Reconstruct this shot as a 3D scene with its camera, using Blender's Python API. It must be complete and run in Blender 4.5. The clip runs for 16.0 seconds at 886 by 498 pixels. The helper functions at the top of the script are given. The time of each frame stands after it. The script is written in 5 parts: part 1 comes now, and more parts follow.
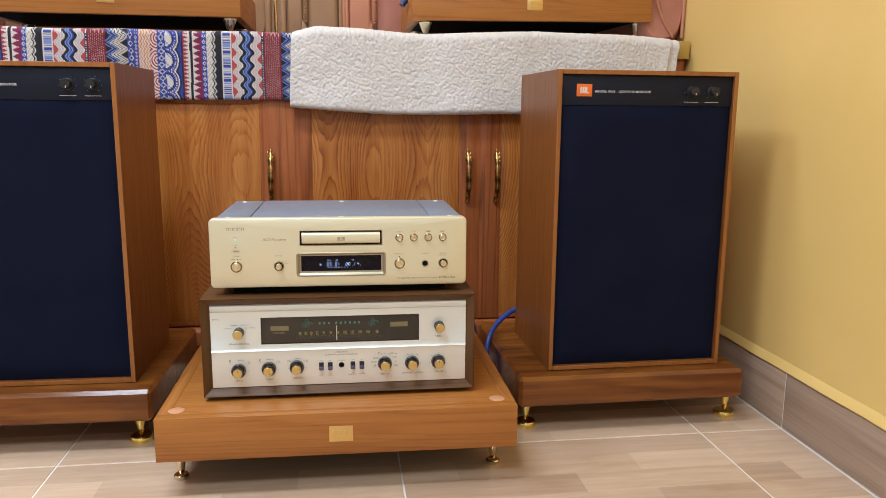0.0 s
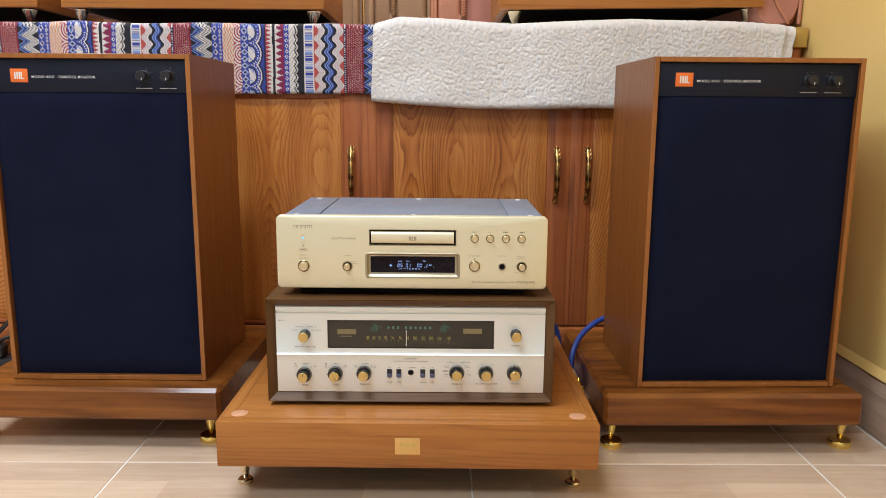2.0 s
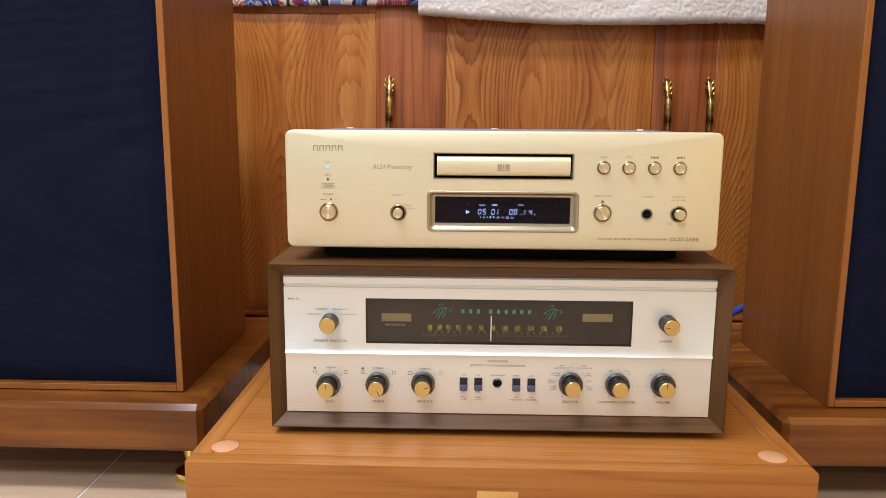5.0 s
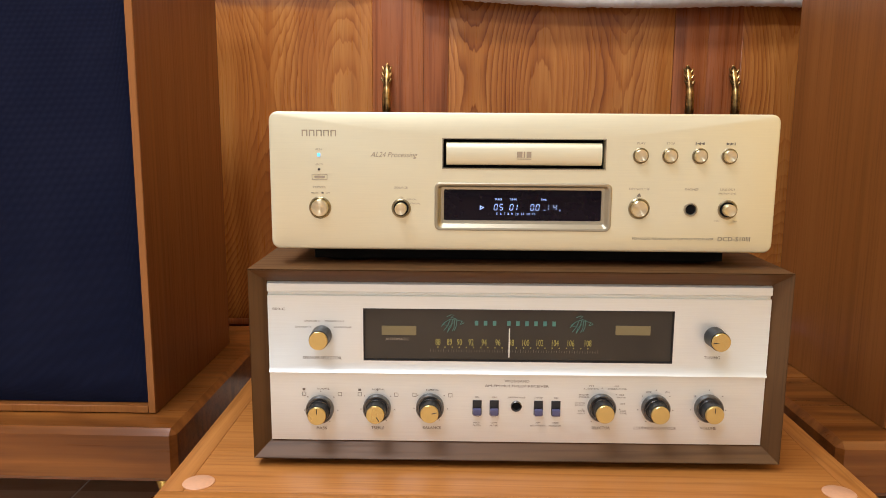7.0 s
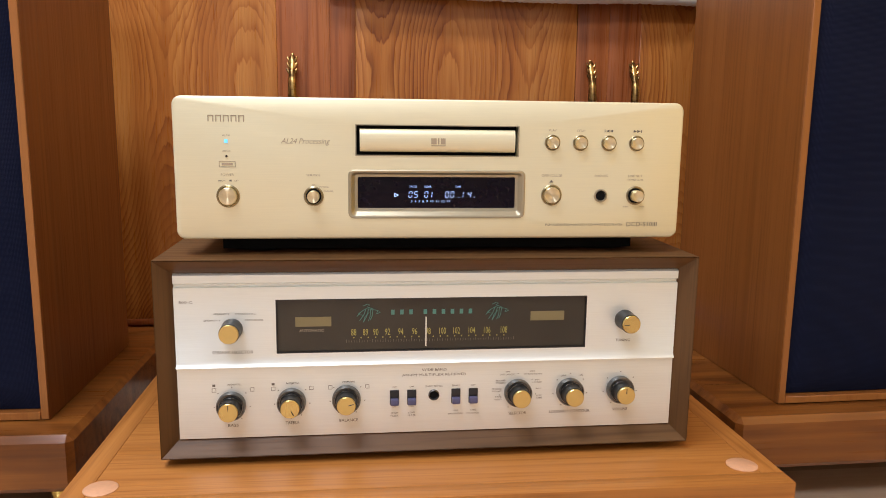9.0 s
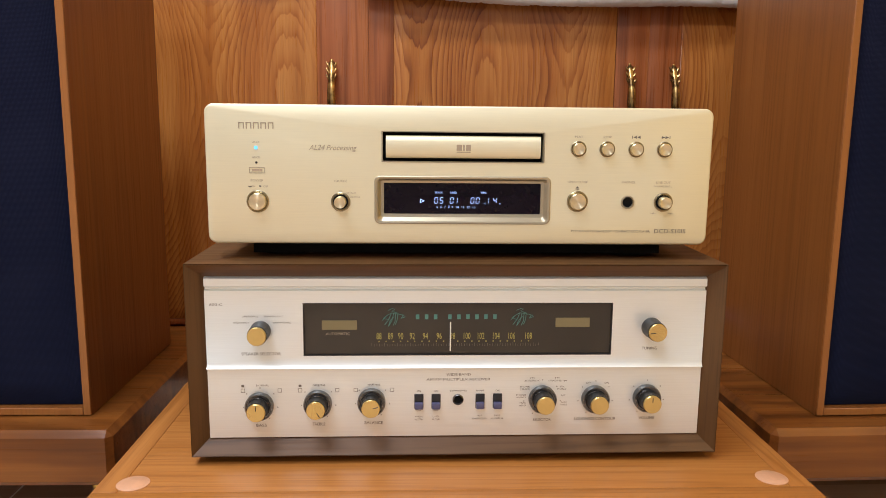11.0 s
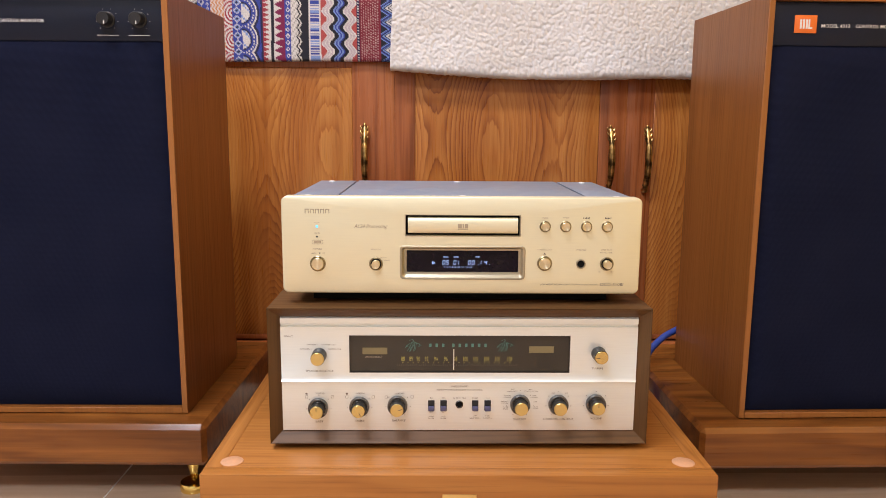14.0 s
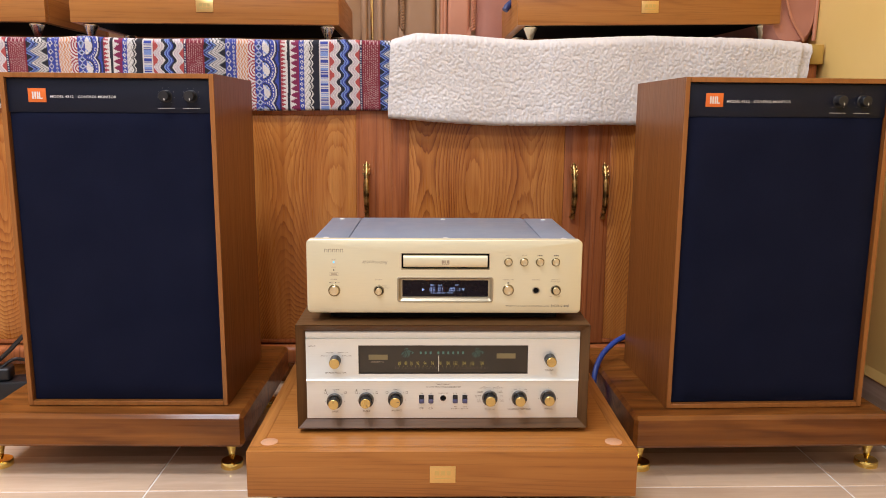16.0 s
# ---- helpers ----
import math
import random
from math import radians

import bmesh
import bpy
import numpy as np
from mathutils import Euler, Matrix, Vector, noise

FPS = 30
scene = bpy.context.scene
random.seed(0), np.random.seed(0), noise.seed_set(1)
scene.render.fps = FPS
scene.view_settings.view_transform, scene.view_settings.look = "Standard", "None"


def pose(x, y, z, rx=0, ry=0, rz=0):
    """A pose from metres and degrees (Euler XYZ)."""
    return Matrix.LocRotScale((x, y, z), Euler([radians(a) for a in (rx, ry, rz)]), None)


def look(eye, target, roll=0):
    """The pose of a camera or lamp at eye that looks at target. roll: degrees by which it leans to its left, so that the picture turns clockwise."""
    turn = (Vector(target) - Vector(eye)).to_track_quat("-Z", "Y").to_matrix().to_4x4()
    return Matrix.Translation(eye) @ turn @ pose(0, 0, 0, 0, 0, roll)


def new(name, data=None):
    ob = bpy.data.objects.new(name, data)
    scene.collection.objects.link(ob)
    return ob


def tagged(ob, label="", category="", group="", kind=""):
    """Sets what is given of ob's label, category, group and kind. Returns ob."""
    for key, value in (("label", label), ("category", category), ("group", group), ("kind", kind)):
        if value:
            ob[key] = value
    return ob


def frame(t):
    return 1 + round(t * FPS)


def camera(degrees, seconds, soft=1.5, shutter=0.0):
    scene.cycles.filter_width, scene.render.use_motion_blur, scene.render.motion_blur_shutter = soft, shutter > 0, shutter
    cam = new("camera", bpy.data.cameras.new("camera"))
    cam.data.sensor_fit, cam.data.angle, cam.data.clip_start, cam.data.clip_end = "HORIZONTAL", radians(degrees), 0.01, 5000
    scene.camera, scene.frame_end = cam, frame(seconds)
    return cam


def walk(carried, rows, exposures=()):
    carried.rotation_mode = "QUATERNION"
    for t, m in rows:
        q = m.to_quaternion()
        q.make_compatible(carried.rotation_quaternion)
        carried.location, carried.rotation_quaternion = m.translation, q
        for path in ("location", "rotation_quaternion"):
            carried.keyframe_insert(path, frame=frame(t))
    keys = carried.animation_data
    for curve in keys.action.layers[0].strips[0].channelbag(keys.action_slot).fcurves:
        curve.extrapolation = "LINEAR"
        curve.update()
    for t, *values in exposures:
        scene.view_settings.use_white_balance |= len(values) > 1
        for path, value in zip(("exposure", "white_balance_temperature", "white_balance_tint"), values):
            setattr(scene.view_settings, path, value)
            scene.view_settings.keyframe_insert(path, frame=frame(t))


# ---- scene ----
cam = camera(60.9, 16.0, soft=0.9)
PATH = [
    (0, (0.025, 0.054, 0.627), (0.254, 2.008, 0.268), 0.5),
    (0.5, (0.025, 0.066, 0.629), (0.306, 2.012, 0.263), 0.5),
    (1, (0.022, 0.074, 0.631), (0.359, 2.012, 0.267), 0.7),
    (1.5, (0.043, 0.089, 0.618), (0.168, 2.052, 0.26), 0.6),
    (2, (0.065, 0.142, 0.614), (0.037, 2.109, 0.253), 0.4),
    (2.5, (0.057, 0.219, 0.6), (0.016, 2.186, 0.242), 0.4),
    (3, (0.047, 0.309, 0.591), (0.004, 2.275, 0.231), 0.4),
    (3.5, (0.015, 0.369, 0.566), (-0.02, 2.336, 0.21), 0.5),
    (4, (0.009, 0.407, 0.532), (-0.046, 2.375, 0.182), 0.5),
    (4.5, (-0.02, 0.47, 0.507), (-0.102, 2.438, 0.16), 0.6),
    (5, (-0.031, 0.571, 0.463), (-0.105, 2.539, 0.119), 0.4),
    (5.2, (-0.02, 0.607, 0.434), (-0.113, 2.58, 0.125), 0.4),
    (7.3, (-0.051, 0.683, 0.443), (-0.087, 2.654, 0.108), 0.4),
    (7.5, (-0.051, 0.688, 0.44), (-0.001, 2.659, 0.104), 0.4),
    (7.8, (-0.058, 0.686, 0.441), (0.109, 2.648, 0.094), 0.6),
    (8, (-0.056, 0.682, 0.434), (0.123, 2.646, 0.103), 0.6),
    (8.2, (-0.064, 0.682, 0.432), (0.157, 2.642, 0.096), 0.7),
    (10.5, (-0.039, 0.678, 0.433), (0.052, 2.649, 0.104), 0.7),
    (11, (-0.038, 0.676, 0.436), (0.028, 2.648, 0.106), 0.6),
    (11.5, (-0.04, 0.67, 0.435), (-0.002, 2.643, 0.106), 0.6),
    (12, (-0.037, 0.667, 0.434), (-0.028, 2.64, 0.109), 0.6),
    (12.5, (-0.036, 0.636, 0.448), (-0.037, 2.609, 0.123), 0.5),
    (13, (-0.041, 0.574, 0.464), (-0.04, 2.547, 0.134), 0.4),
    (13.5, (-0.033, 0.504, 0.495), (-0.03, 2.477, 0.165), 0.5),
    (14, (-0.025, 0.427, 0.537), (-0.022, 2.399, 0.206), 0.4),
    (14.5, (-0.013, 0.338, 0.571), (-0.007, 2.31, 0.237), 0.3),
    (15, (0.009, 0.266, 0.588), (0.017, 2.238, 0.25), 0.3),
    (15.5, (0.014, 0.199, 0.618), (0.025, 2.169, 0.275), 0.4),
    (16, (-0.014, 0.165, 0.638), (0.003, 2.135, 0.292), 0.4),
]
EXPOSURES = [(0, 0.03, 6500, 11), (1, 0.03, 6500, 11), (2.5, 0.13, 6500, 10), (3.5, 0.21, 6650, 14), (5, 0.19, 6750, 16), (7.5, 0.17, 6750, 17), (11, 0.12, 6750, 17), (12, 0.14, 6800, 18), (13, 0.17, 6900, 20), (14, 0.24, 6950, 20), (15, 0.22, 6950, 20), (16, 0.12, 6900, 19)]
walk(cam, [(t, look(eye, target, roll)) for t, eye, target, roll in PATH], EXPOSURES)

# ---- world and lamps ----
world = bpy.data.worlds.new("room_air")
world.use_nodes = True
world.node_tree.nodes["Background"].inputs[0].default_value = (0.9, 0.93, 1.0, 1)
world.node_tree.nodes["Background"].inputs[1].default_value = 0.05
scene.world = world


def ceiling_lamp(name, x, y, sx, sy, watts, colour):
    data = bpy.data.lights.new(name, "AREA")
    data.shape, data.size, data.size_y, data.energy, data.color = "RECTANGLE", sx, sy, watts, colour
    ob = new(name, data)
    ob.matrix_world = pose(x, y, 2.70)
    return ob


ceiling_lamp("ceiling_panel_light", -0.80, 0.55, 1.2, 0.4, 43, (0.885, 1.0, 1.13))
ceiling_lamp("ceiling_panel_light", -1.35, 1.65, 0.5, 0.5, 25, (0.885, 1.0, 1.13))
ceiling_lamp("ceiling_panel_light", -0.6, -1.0, 0.9, 0.5, 44, (0.885, 1.0, 1.13))

# ---- materials ----


class Nodes:
    """A small wrapper to chain shader nodes."""

    def __init__(self, name):
        self.mat = bpy.data.materials.new(name)
        self.mat.use_nodes = True
        self.tree = self.mat.node_tree
        self.bsdf = self.tree.nodes["Principled BSDF"]

    def add(self, kind, inputs=None, **props):
        n = self.tree.nodes.new(kind)
        for k, v in props.items():
            setattr(n, k, v)
        for k, v in (inputs or {}).items():
            if isinstance(v, bpy.types.NodeSocket):
                self.tree.links.new(v, n.inputs[k])
            else:
                n.inputs[k].default_value = v
        return n

    def set(self, **values):
        for k, v in values.items():
            socket = self.bsdf.inputs[k.replace("_", " ")]
            if isinstance(v, bpy.types.NodeSocket):
                self.tree.links.new(v, socket)
            else:
                socket.default_value = v
        return self

    def coords(self, scale=(1, 1, 1), shuffle=0.0, rotation=(0, 0, 0)):
        tc = self.add("ShaderNodeTexCoord")
        out = tc.outputs["Object"]
        if shuffle:
            info = self.add("ShaderNodeObjectInfo")
            off = self.add("ShaderNodeVectorMath", {0: info.outputs["Random"], 1: (shuffle, shuffle * 1.7, shuffle * 2.3)}, operation="MULTIPLY")
            out = self.add("ShaderNodeVectorMath", {0: out, 1: off.outputs[0]}, operation="ADD").outputs[0]
        m = self.add("ShaderNodeMapping", {"Vector": out, "Scale": scale, "Rotation": rotation})
        return m.outputs[0]

    def noise(self, vec, scale, detail=3.0, rough=0.55, distortion=0.0):
        return self.add("ShaderNodeTexNoise", {"Vector": vec, "Scale": scale, "Detail": detail, "Roughness": rough, "Distortion": distortion})

    def ramp(self, fac, stops, mode="LINEAR"):
        n = self.add("ShaderNodeValToRGB", {"Fac": fac})
        n.color_ramp.interpolation = mode
        while len(n.color_ramp.elements) < len(stops):
            n.color_ramp.elements.new(0.5)
        for e, (p, c) in zip(n.color_ramp.elements, stops):
            e.position, e.color = p, (*c, 1) if len(c) == 3 else c
        return n.outputs["Color"]

    def mix(self, fac, a, b, mode="MIX"):
        n = self.add("ShaderNodeMix", data_type="RGBA", blend_type=mode)
        for i, v in ((0, fac), (6, a), (7, b)):
            if isinstance(v, bpy.types.NodeSocket):
                self.tree.links.new(v, n.inputs[i])
            else:
                n.inputs[i].default_value = (*v, 1) if isinstance(v, tuple) and len(v) == 3 else v
        return n.outputs[2]

    def math(self, op, a, b=0.0):
        n = self.add("ShaderNodeMath", {0: a, 1: b}, operation=op)
        return n.outputs[0]

    def span(self, value, a, b, c, d):
        return self.add("ShaderNodeMapRange", {"Value": value, "From Min": a, "From Max": b, "To Min": c, "To Max": d}).outputs[0]

    def bump(self, height, strength=0.2, distance=0.001):
        n = self.add("ShaderNodeBump", {"Height": height, "Strength": strength, "Distance": distance})
        self.set(Normal=n.outputs[0])
        return self


def plain(name, colour, rough=0.5, metal=0.0, grain=0.06, scale=60, bump=0.05, **extra):
    """One colour with a slight mottling and fine relief."""
    m = Nodes(name)
    v = m.coords(shuffle=3.0)
    n = m.noise(v, scale, 4)
    n2 = m.noise(v, scale * 0.08, 2)
    f = m.math("ADD", n.outputs[0], n2.outputs[0])
    dark, light = tuple(c * (1 - grain) for c in colour), tuple(min(1, c * (1 + grain)) for c in colour)
    m.set(Base_Color=m.ramp(m.math("MULTIPLY", f, 0.5), [(0.3, dark), (0.7, light)]), Metallic=metal)
    m.set(Roughness=m.span(n2.outputs[0], 0.3, 0.7, max(0, rough - 0.05), min(1, rough + 0.05)))
    if bump:
        m.bump(n.outputs[0], bump, 0.0006)
    m.set(**extra)
    return m.mat


def wood(name, dark, mid, light, axis="x", across=5.0, along=0.7, rings=14.0, rough=0.35, coat=0.0, line=0.6, streaks=0.8, pores=0.3, shuffle=5.0, thin=5.0, gloss=0.4, slant=0.10):
    """Flat-sawn wood: contour lines of a drawn-out field give arches and ovals; streaks and pores run along the grain axis."""
    m = Nodes(name)
    k = "xyz".index(axis)

    def drawn(a, b):
        sc = [a, a, a]
        sc[k] = b
        return m.coords(tuple(sc), shuffle)

    field = m.noise(drawn(across, along), 1.0, 1.6, 0.35, 0.25)
    jitter = m.noise(drawn(across * 9, along * 6), 1.0, 2, 0.6)
    axes = m.add("ShaderNodeSeparateXYZ", {"Vector": m.coords((1, 1, 1))})
    others = [axes.outputs[n] for n in range(3) if n != k]
    slope = m.math("MULTIPLY", m.math("ADD", others[0], others[1]), rings * across * slant)
    f = m.math("ADD", m.math("ADD", m.math("MULTIPLY", field.outputs[0], rings), slope), m.math("MULTIPLY", jitter.outputs[0], 0.7))
    ring = m.math("MULTIPLY", m.math("ADD", m.math("SINE", m.math("MULTIPLY", f, 6.2832)), 1.0), 0.5)
    fade = m.noise(drawn(across * 2.3, along * 1.7), 1.0, 2)
    edge = m.math("MULTIPLY", m.math("POWER", ring, thin), m.span(fade.outputs[0], 0.35, 0.65, 0.35, 1.0))
    streak = m.noise(drawn(24.0, 0.9), 1.0, 5, 0.62)
    fine = m.noise(drawn(110.0, 2.2), 1.0, 3, 0.6)
    tone = m.math("ADD", m.math("MULTIPLY", m.math("SUBTRACT", streak.outputs[0], 0.5), streaks), m.math("MULTIPLY", m.math("SUBTRACT", fine.outputs[0], 0.5), 0.45 * streaks))
    tone = m.math("ADD", m.math("ADD", tone, m.math("MULTIPLY", edge, line)), 0.36)
    base = m.ramp(tone, [(0.08, light), (0.45, mid), (0.95, dark)])
    pore = m.noise(drawn(330.0, 9.0), 1.0, 3, 0.6)
    base = m.mix(m.span(pore.outputs[0], 0.54, 0.72, 0.0, pores), base, tuple(c * 0.5 for c in dark))
    m.set(Base_Color=base, Roughness=m.span(pore.outputs[0], 0.3, 0.75, rough - 0.04, rough + 0.12))
    m.set(Coat_Weight=coat, Coat_Roughness=0.14, Specular_IOR_Level=gloss)
    m.bump(m.math("SUBTRACT", pore.outputs[0], m.math("MULTIPLY", edge, 0.4)), 0.06, 0.0003)
    return m.mat


def figured(name, dark, mid, light, period=0.22, crest=-0.018, heart=0.045, rings=5.8, rough=0.28):
    """Flat-sawn veneer: rows of hearts and flames drawn as the contour lines of a rippled dome, with fine pores along z."""
    m = Nodes(name)
    wander = m.noise(m.coords((3.0, 3.0, 1.3), 0.7), 1.0, 2, 0.5)
    shake = m.noise(m.coords((62.0, 62.0, 6.0), 1.0), 1.0, 3, 0.6)
    lumps = m.noise(m.coords((11.0, 11.0, 3.2), 1.0), 1.0, 2, 0.5)
    axes = m.add("ShaderNodeSeparateXYZ", {"Vector": m.coords()})
    x = m.math("ADD", axes.outputs[0], m.math("MULTIPLY", m.math("SUBTRACT", wander.outputs[0], 0.5), 0.075))
    wave = m.math("COSINE", m.math("MULTIPLY", m.math("SUBTRACT", x, crest), 2 * math.pi / period))
    z = m.math("ADD", m.math("SUBTRACT", axes.outputs[2], heart), m.math("MULTIPLY", m.math("SUBTRACT", lumps.outputs[0], 0.5), 0.04))
    fall = m.math("MULTIPLY", m.math("MULTIPLY", z, z), 24.0)
    f = m.math("MULTIPLY", m.math("SUBTRACT", wave, fall), rings)
    f = m.math("ADD", f, m.math("ADD", m.math("MULTIPLY", shake.outputs[0], 1.3), m.math("MULTIPLY", lumps.outputs[0], 4.5)))
    saw = m.math("FRACT", f)
    late = m.math("POWER", saw, 2.6)
    blunt = m.span(saw, 0.93, 1.0, 1.0, 0.0)
    fade = m.noise(m.coords((17.0, 17.0, 2.6), 1.0), 1.0, 2)
    edge = m.math("MULTIPLY", m.math("MULTIPLY", late, blunt), m.span(fade.outputs[0], 0.36, 0.62, 0.15, 1.0))
    streak = m.noise(m.coords((22.0, 22.0, 1.6), 1.0), 1.0, 4, 0.6)
    fine = m.noise(m.coords((150.0, 150.0, 2.6), 1.0), 1.0, 3, 0.6)
    tone = m.math("ADD", m.math("MULTIPLY", m.math("SUBTRACT", streak.outputs[0], 0.5), 1.25), m.math("MULTIPLY", m.math("SUBTRACT", fine.outputs[0], 0.5), 0.4))
    tone = m.math("ADD", m.math("ADD", tone, m.math("MULTIPLY", edge, 0.62)), 0.24)
    base = m.ramp(tone, [(0.05, light), (0.42, mid), (0.98, dark)])
    pore = m.noise(m.coords((420.0, 420.0, 12.0), 1.0), 1.0, 3, 0.6)
    base = m.mix(m.span(pore.outputs[0], 0.55, 0.72, 0.0, 0.25), base, tuple(c * 0.5 for c in dark))
    m.set(Base_Color=base, Roughness=m.span(pore.outputs[0], 0.3, 0.75, rough - 0.03, rough + 0.1), Specular_IOR_Level=0.4)
    m.bump(m.math("SUBTRACT", pore.outputs[0], m.math("MULTIPLY", edge, 0.4)), 0.06, 0.0003)
    return m.mat


def turned(name, colour, rough):
    """Lathe-turned metal: circular tool marks that draw the light out into a bow tie."""
    m = Nodes(name)
    tangent = m.add("ShaderNodeTangent", direction_type="RADIAL", axis="Y")
    n = m.noise(m.coords(shuffle=3.0), 400.0, 2)
    m.set(Base_Color=m.ramp(n.outputs[0], [(0.3, tuple(c * 0.96 for c in colour)), (0.7, tuple(min(1, c * 1.04) for c in colour))]), Metallic=1.0, Roughness=rough, Anisotropic=0.95, Anisotropic_Rotation=0.25, Tangent=tangent.outputs[0])
    return m.mat


def brushed(name, colour, rough, metal, along="x"):
    """Brushed metal: fine scratches along one axis."""
    m = Nodes(name)
    sc = [1400.0, 1400.0, 1400.0]
    sc["xyz".index(along)] = 26.0
    n = m.noise(m.coords(tuple(sc)), 1.0, 2)
    big = m.noise(m.coords(), 6.0, 2)
    lo, hi = tuple(c * 0.975 for c in colour), tuple(min(1, c * 1.02) for c in colour)
    m.set(Base_Color=m.ramp(n.outputs[0], [(0.3, lo), (0.7, hi)]), Metallic=metal)
    m.set(Roughness=m.math("ADD", m.span(n.outputs[0], 0.3, 0.7, rough - 0.05, rough + 0.05), m.span(big.outputs[0], 0.3, 0.7, -0.03, 0.03)))
    m.bump(n.outputs[0], 0.025, 0.0002)
    return m.mat


STAND_TONES = ((0.20, 0.060, 0.010), (0.378, 0.141, 0.030), (0.465, 0.193, 0.047))
CASE_TONES = ((0.056, 0.025, 0.0075), (0.110, 0.052, 0.0185), (0.142, 0.070, 0.0265))
WOOD_DOOR = figured("cherry_laminate_panel", (0.17, 0.035, 0.006), (0.44, 0.144, 0.029), (0.62, 0.262, 0.065))
WOOD_STILE = wood("cherry_laminate_stile", (0.17, 0.042, 0.011), (0.385, 0.114, 0.036), (0.47, 0.162, 0.054), "z", 9.0, 0.35, 16, rough=0.28, line=0.4, streaks=1.0)
WOOD_SPEAKER = wood("walnut_veneer_side", (0.112, 0.033, 0.006), (0.212, 0.069, 0.0140), (0.262, 0.092, 0.021), "z", 14.0, 0.25, 14, rough=0.36, line=0.18, streaks=0.85, pores=0.25, coat=0.08, thin=2.0)
WOOD_EDGE = wood("walnut_edge_band", (0.20, 0.068, 0.014), (0.31, 0.112, 0.026), (0.37, 0.145, 0.037), "z", 20.0, 0.4, 6, rough=0.38, line=0.3, streaks=0.6)
WOOD_PLINTH = wood("glossy_walnut_plinth", (0.066, 0.019, 0.004), (0.185, 0.059, 0.0118), (0.300, 0.108, 0.0215), "x", 7.0, 1.3, 14, rough=0.30, coat=0.55, line=0.34, streaks=1.2, thin=2.0, pores=0.1, gloss=0.1)
WOOD_STAND = wood("honey_cherry_stand", *STAND_TONES, "x", 8.0, 0.45, 34, rough=0.36, line=0.25, streaks=0.95, thin=6.0)
WOOD_STAND_Y = wood("honey_cherry_stand_side", *STAND_TONES, "y", 8.0, 0.45, 34, rough=0.36, line=0.25, streaks=0.95, thin=6.0)
WOOD_TUNER = wood("dark_walnut_case", *CASE_TONES, "x", 10.0, 0.5, 20, rough=0.42, line=0.35, streaks=0.8, gloss=0.28)
WOOD_TUNER_Z = wood("dark_walnut_case_side", *CASE_TONES, "z", 10.0, 0.5, 20, rough=0.42, line=0.35, streaks=0.8, gloss=0.28)
DOWEL = plain("pale_wood_cap", (0.60, 0.31, 0.17), 0.5, grain=0.1, scale=300)
CHAMPAGNE = brushed("champagne_aluminium", (0.785, 0.735, 0.525), 0.44, 0.52)
CHAMPAGNE_DARK = brushed("champagne_bezel", (0.42, 0.375, 0.27), 0.36, 0.85)
BUTTON = turned("turned_champagne_button", (0.78, 0.68, 0.46), 0.30)
RING = plain("olive_bronze_ring", (0.33, 0.28, 0.175), 0.3, 0.9, 0.05, 200, 0.0)
SILVER = brushed("pale_brushed_aluminium", (0.825, 0.860, 0.830), 0.44, 0.70)
GREY_LID = plain("grey_lacquered_steel", (0.265, 0.320, 0.415), 0.42, 0.40, 0.04, 400, 0.03)
STEEL = plain("bright_steel", (0.75, 0.74, 0.72), 0.22, 1.0, 0.03, 200, 0.0)
CHROME_DARK = plain("dark_chrome", (0.15, 0.145, 0.14), 0.25, 0.9, 0.05, 200, 0.0)
GOLD = plain("polished_gold_plate", (1.0, 0.77, 0.25), 0.18, 1.0, 0.03, 80, 0.0)
GOLD_SATIN = plain("satin_gold_cap", (0.68, 0.52, 0.21), 0.30, 1.0, 0.05, 200, 0.02)
PALE_BRASS = plain("pale_brass_cone", (0.82, 0.72, 0.50), 0.2, 1.0, 0.04, 100, 0.0)
PLAQUE = plain("etched_gold_plaque", (0.78, 0.52, 0.20), 0.36, 0.85, 0.06, 300, 0.05)
ANTIQUE = Nodes("antique_brass")
_v = ANTIQUE.coords()
_n = ANTIQUE.noise(_v, 70, 4)
ANTIQUE.set(Base_Color=ANTIQUE.ramp(_n.outputs[0], [(0.4, (0.11, 0.065, 0.025)), (0.62, (0.58, 0.36, 0.13))]), Metallic=0.95, Roughness=0.28)
ANTIQUE.bump(_n.outputs[0], 0.1, 0.0006)
ANTIQUE = ANTIQUE.mat
BLACK = plain("black_plastic", (0.012, 0.012, 0.014), 0.4, 0.0, 0.1, 300, 0.05)
# for black parts, and for shade put under the stands and in gaps
BLACK_MATT = plain("matt_black", (0.006, 0.006, 0.006), 0.85, Specular_IOR_Level=0.12)
BLACK_SHINE = plain("black_display_window", (0.005, 0.0024, 0.007), 0.06, 0.0, 0.1, 300, 0.0, Specular_IOR_Level=0.18)
KNOB_BLACK = plain("dark_brown_knob_rim", (0.022, 0.02, 0.018), 0.35, 0.3, 0.1, 300, 0.05)
SWITCH = plain("violet_grey_slide", (0.085, 0.085, 0.17), 0.4, 0.0)
PANEL_DARK = plain("charcoal_control_panel", (0.0050, 0.0080, 0.0200), 0.5, 0.0, 0.1, 200, 0.08, Specular_IOR_Level=0.25)
WHITE_INK = plain("white_ink", (0.72, 0.72, 0.70), 0.5, bump=0)
GREY_INK = plain("grey_ink", (0.14, 0.12, 0.10), 0.5, bump=0)
TAUPE_INK = plain("taupe_ink", (0.38, 0.31, 0.22), 0.5, bump=0)
ORANGE = plain("orange_badge", (0.76, 0.16, 0.025), 0.4, grain=0.03)
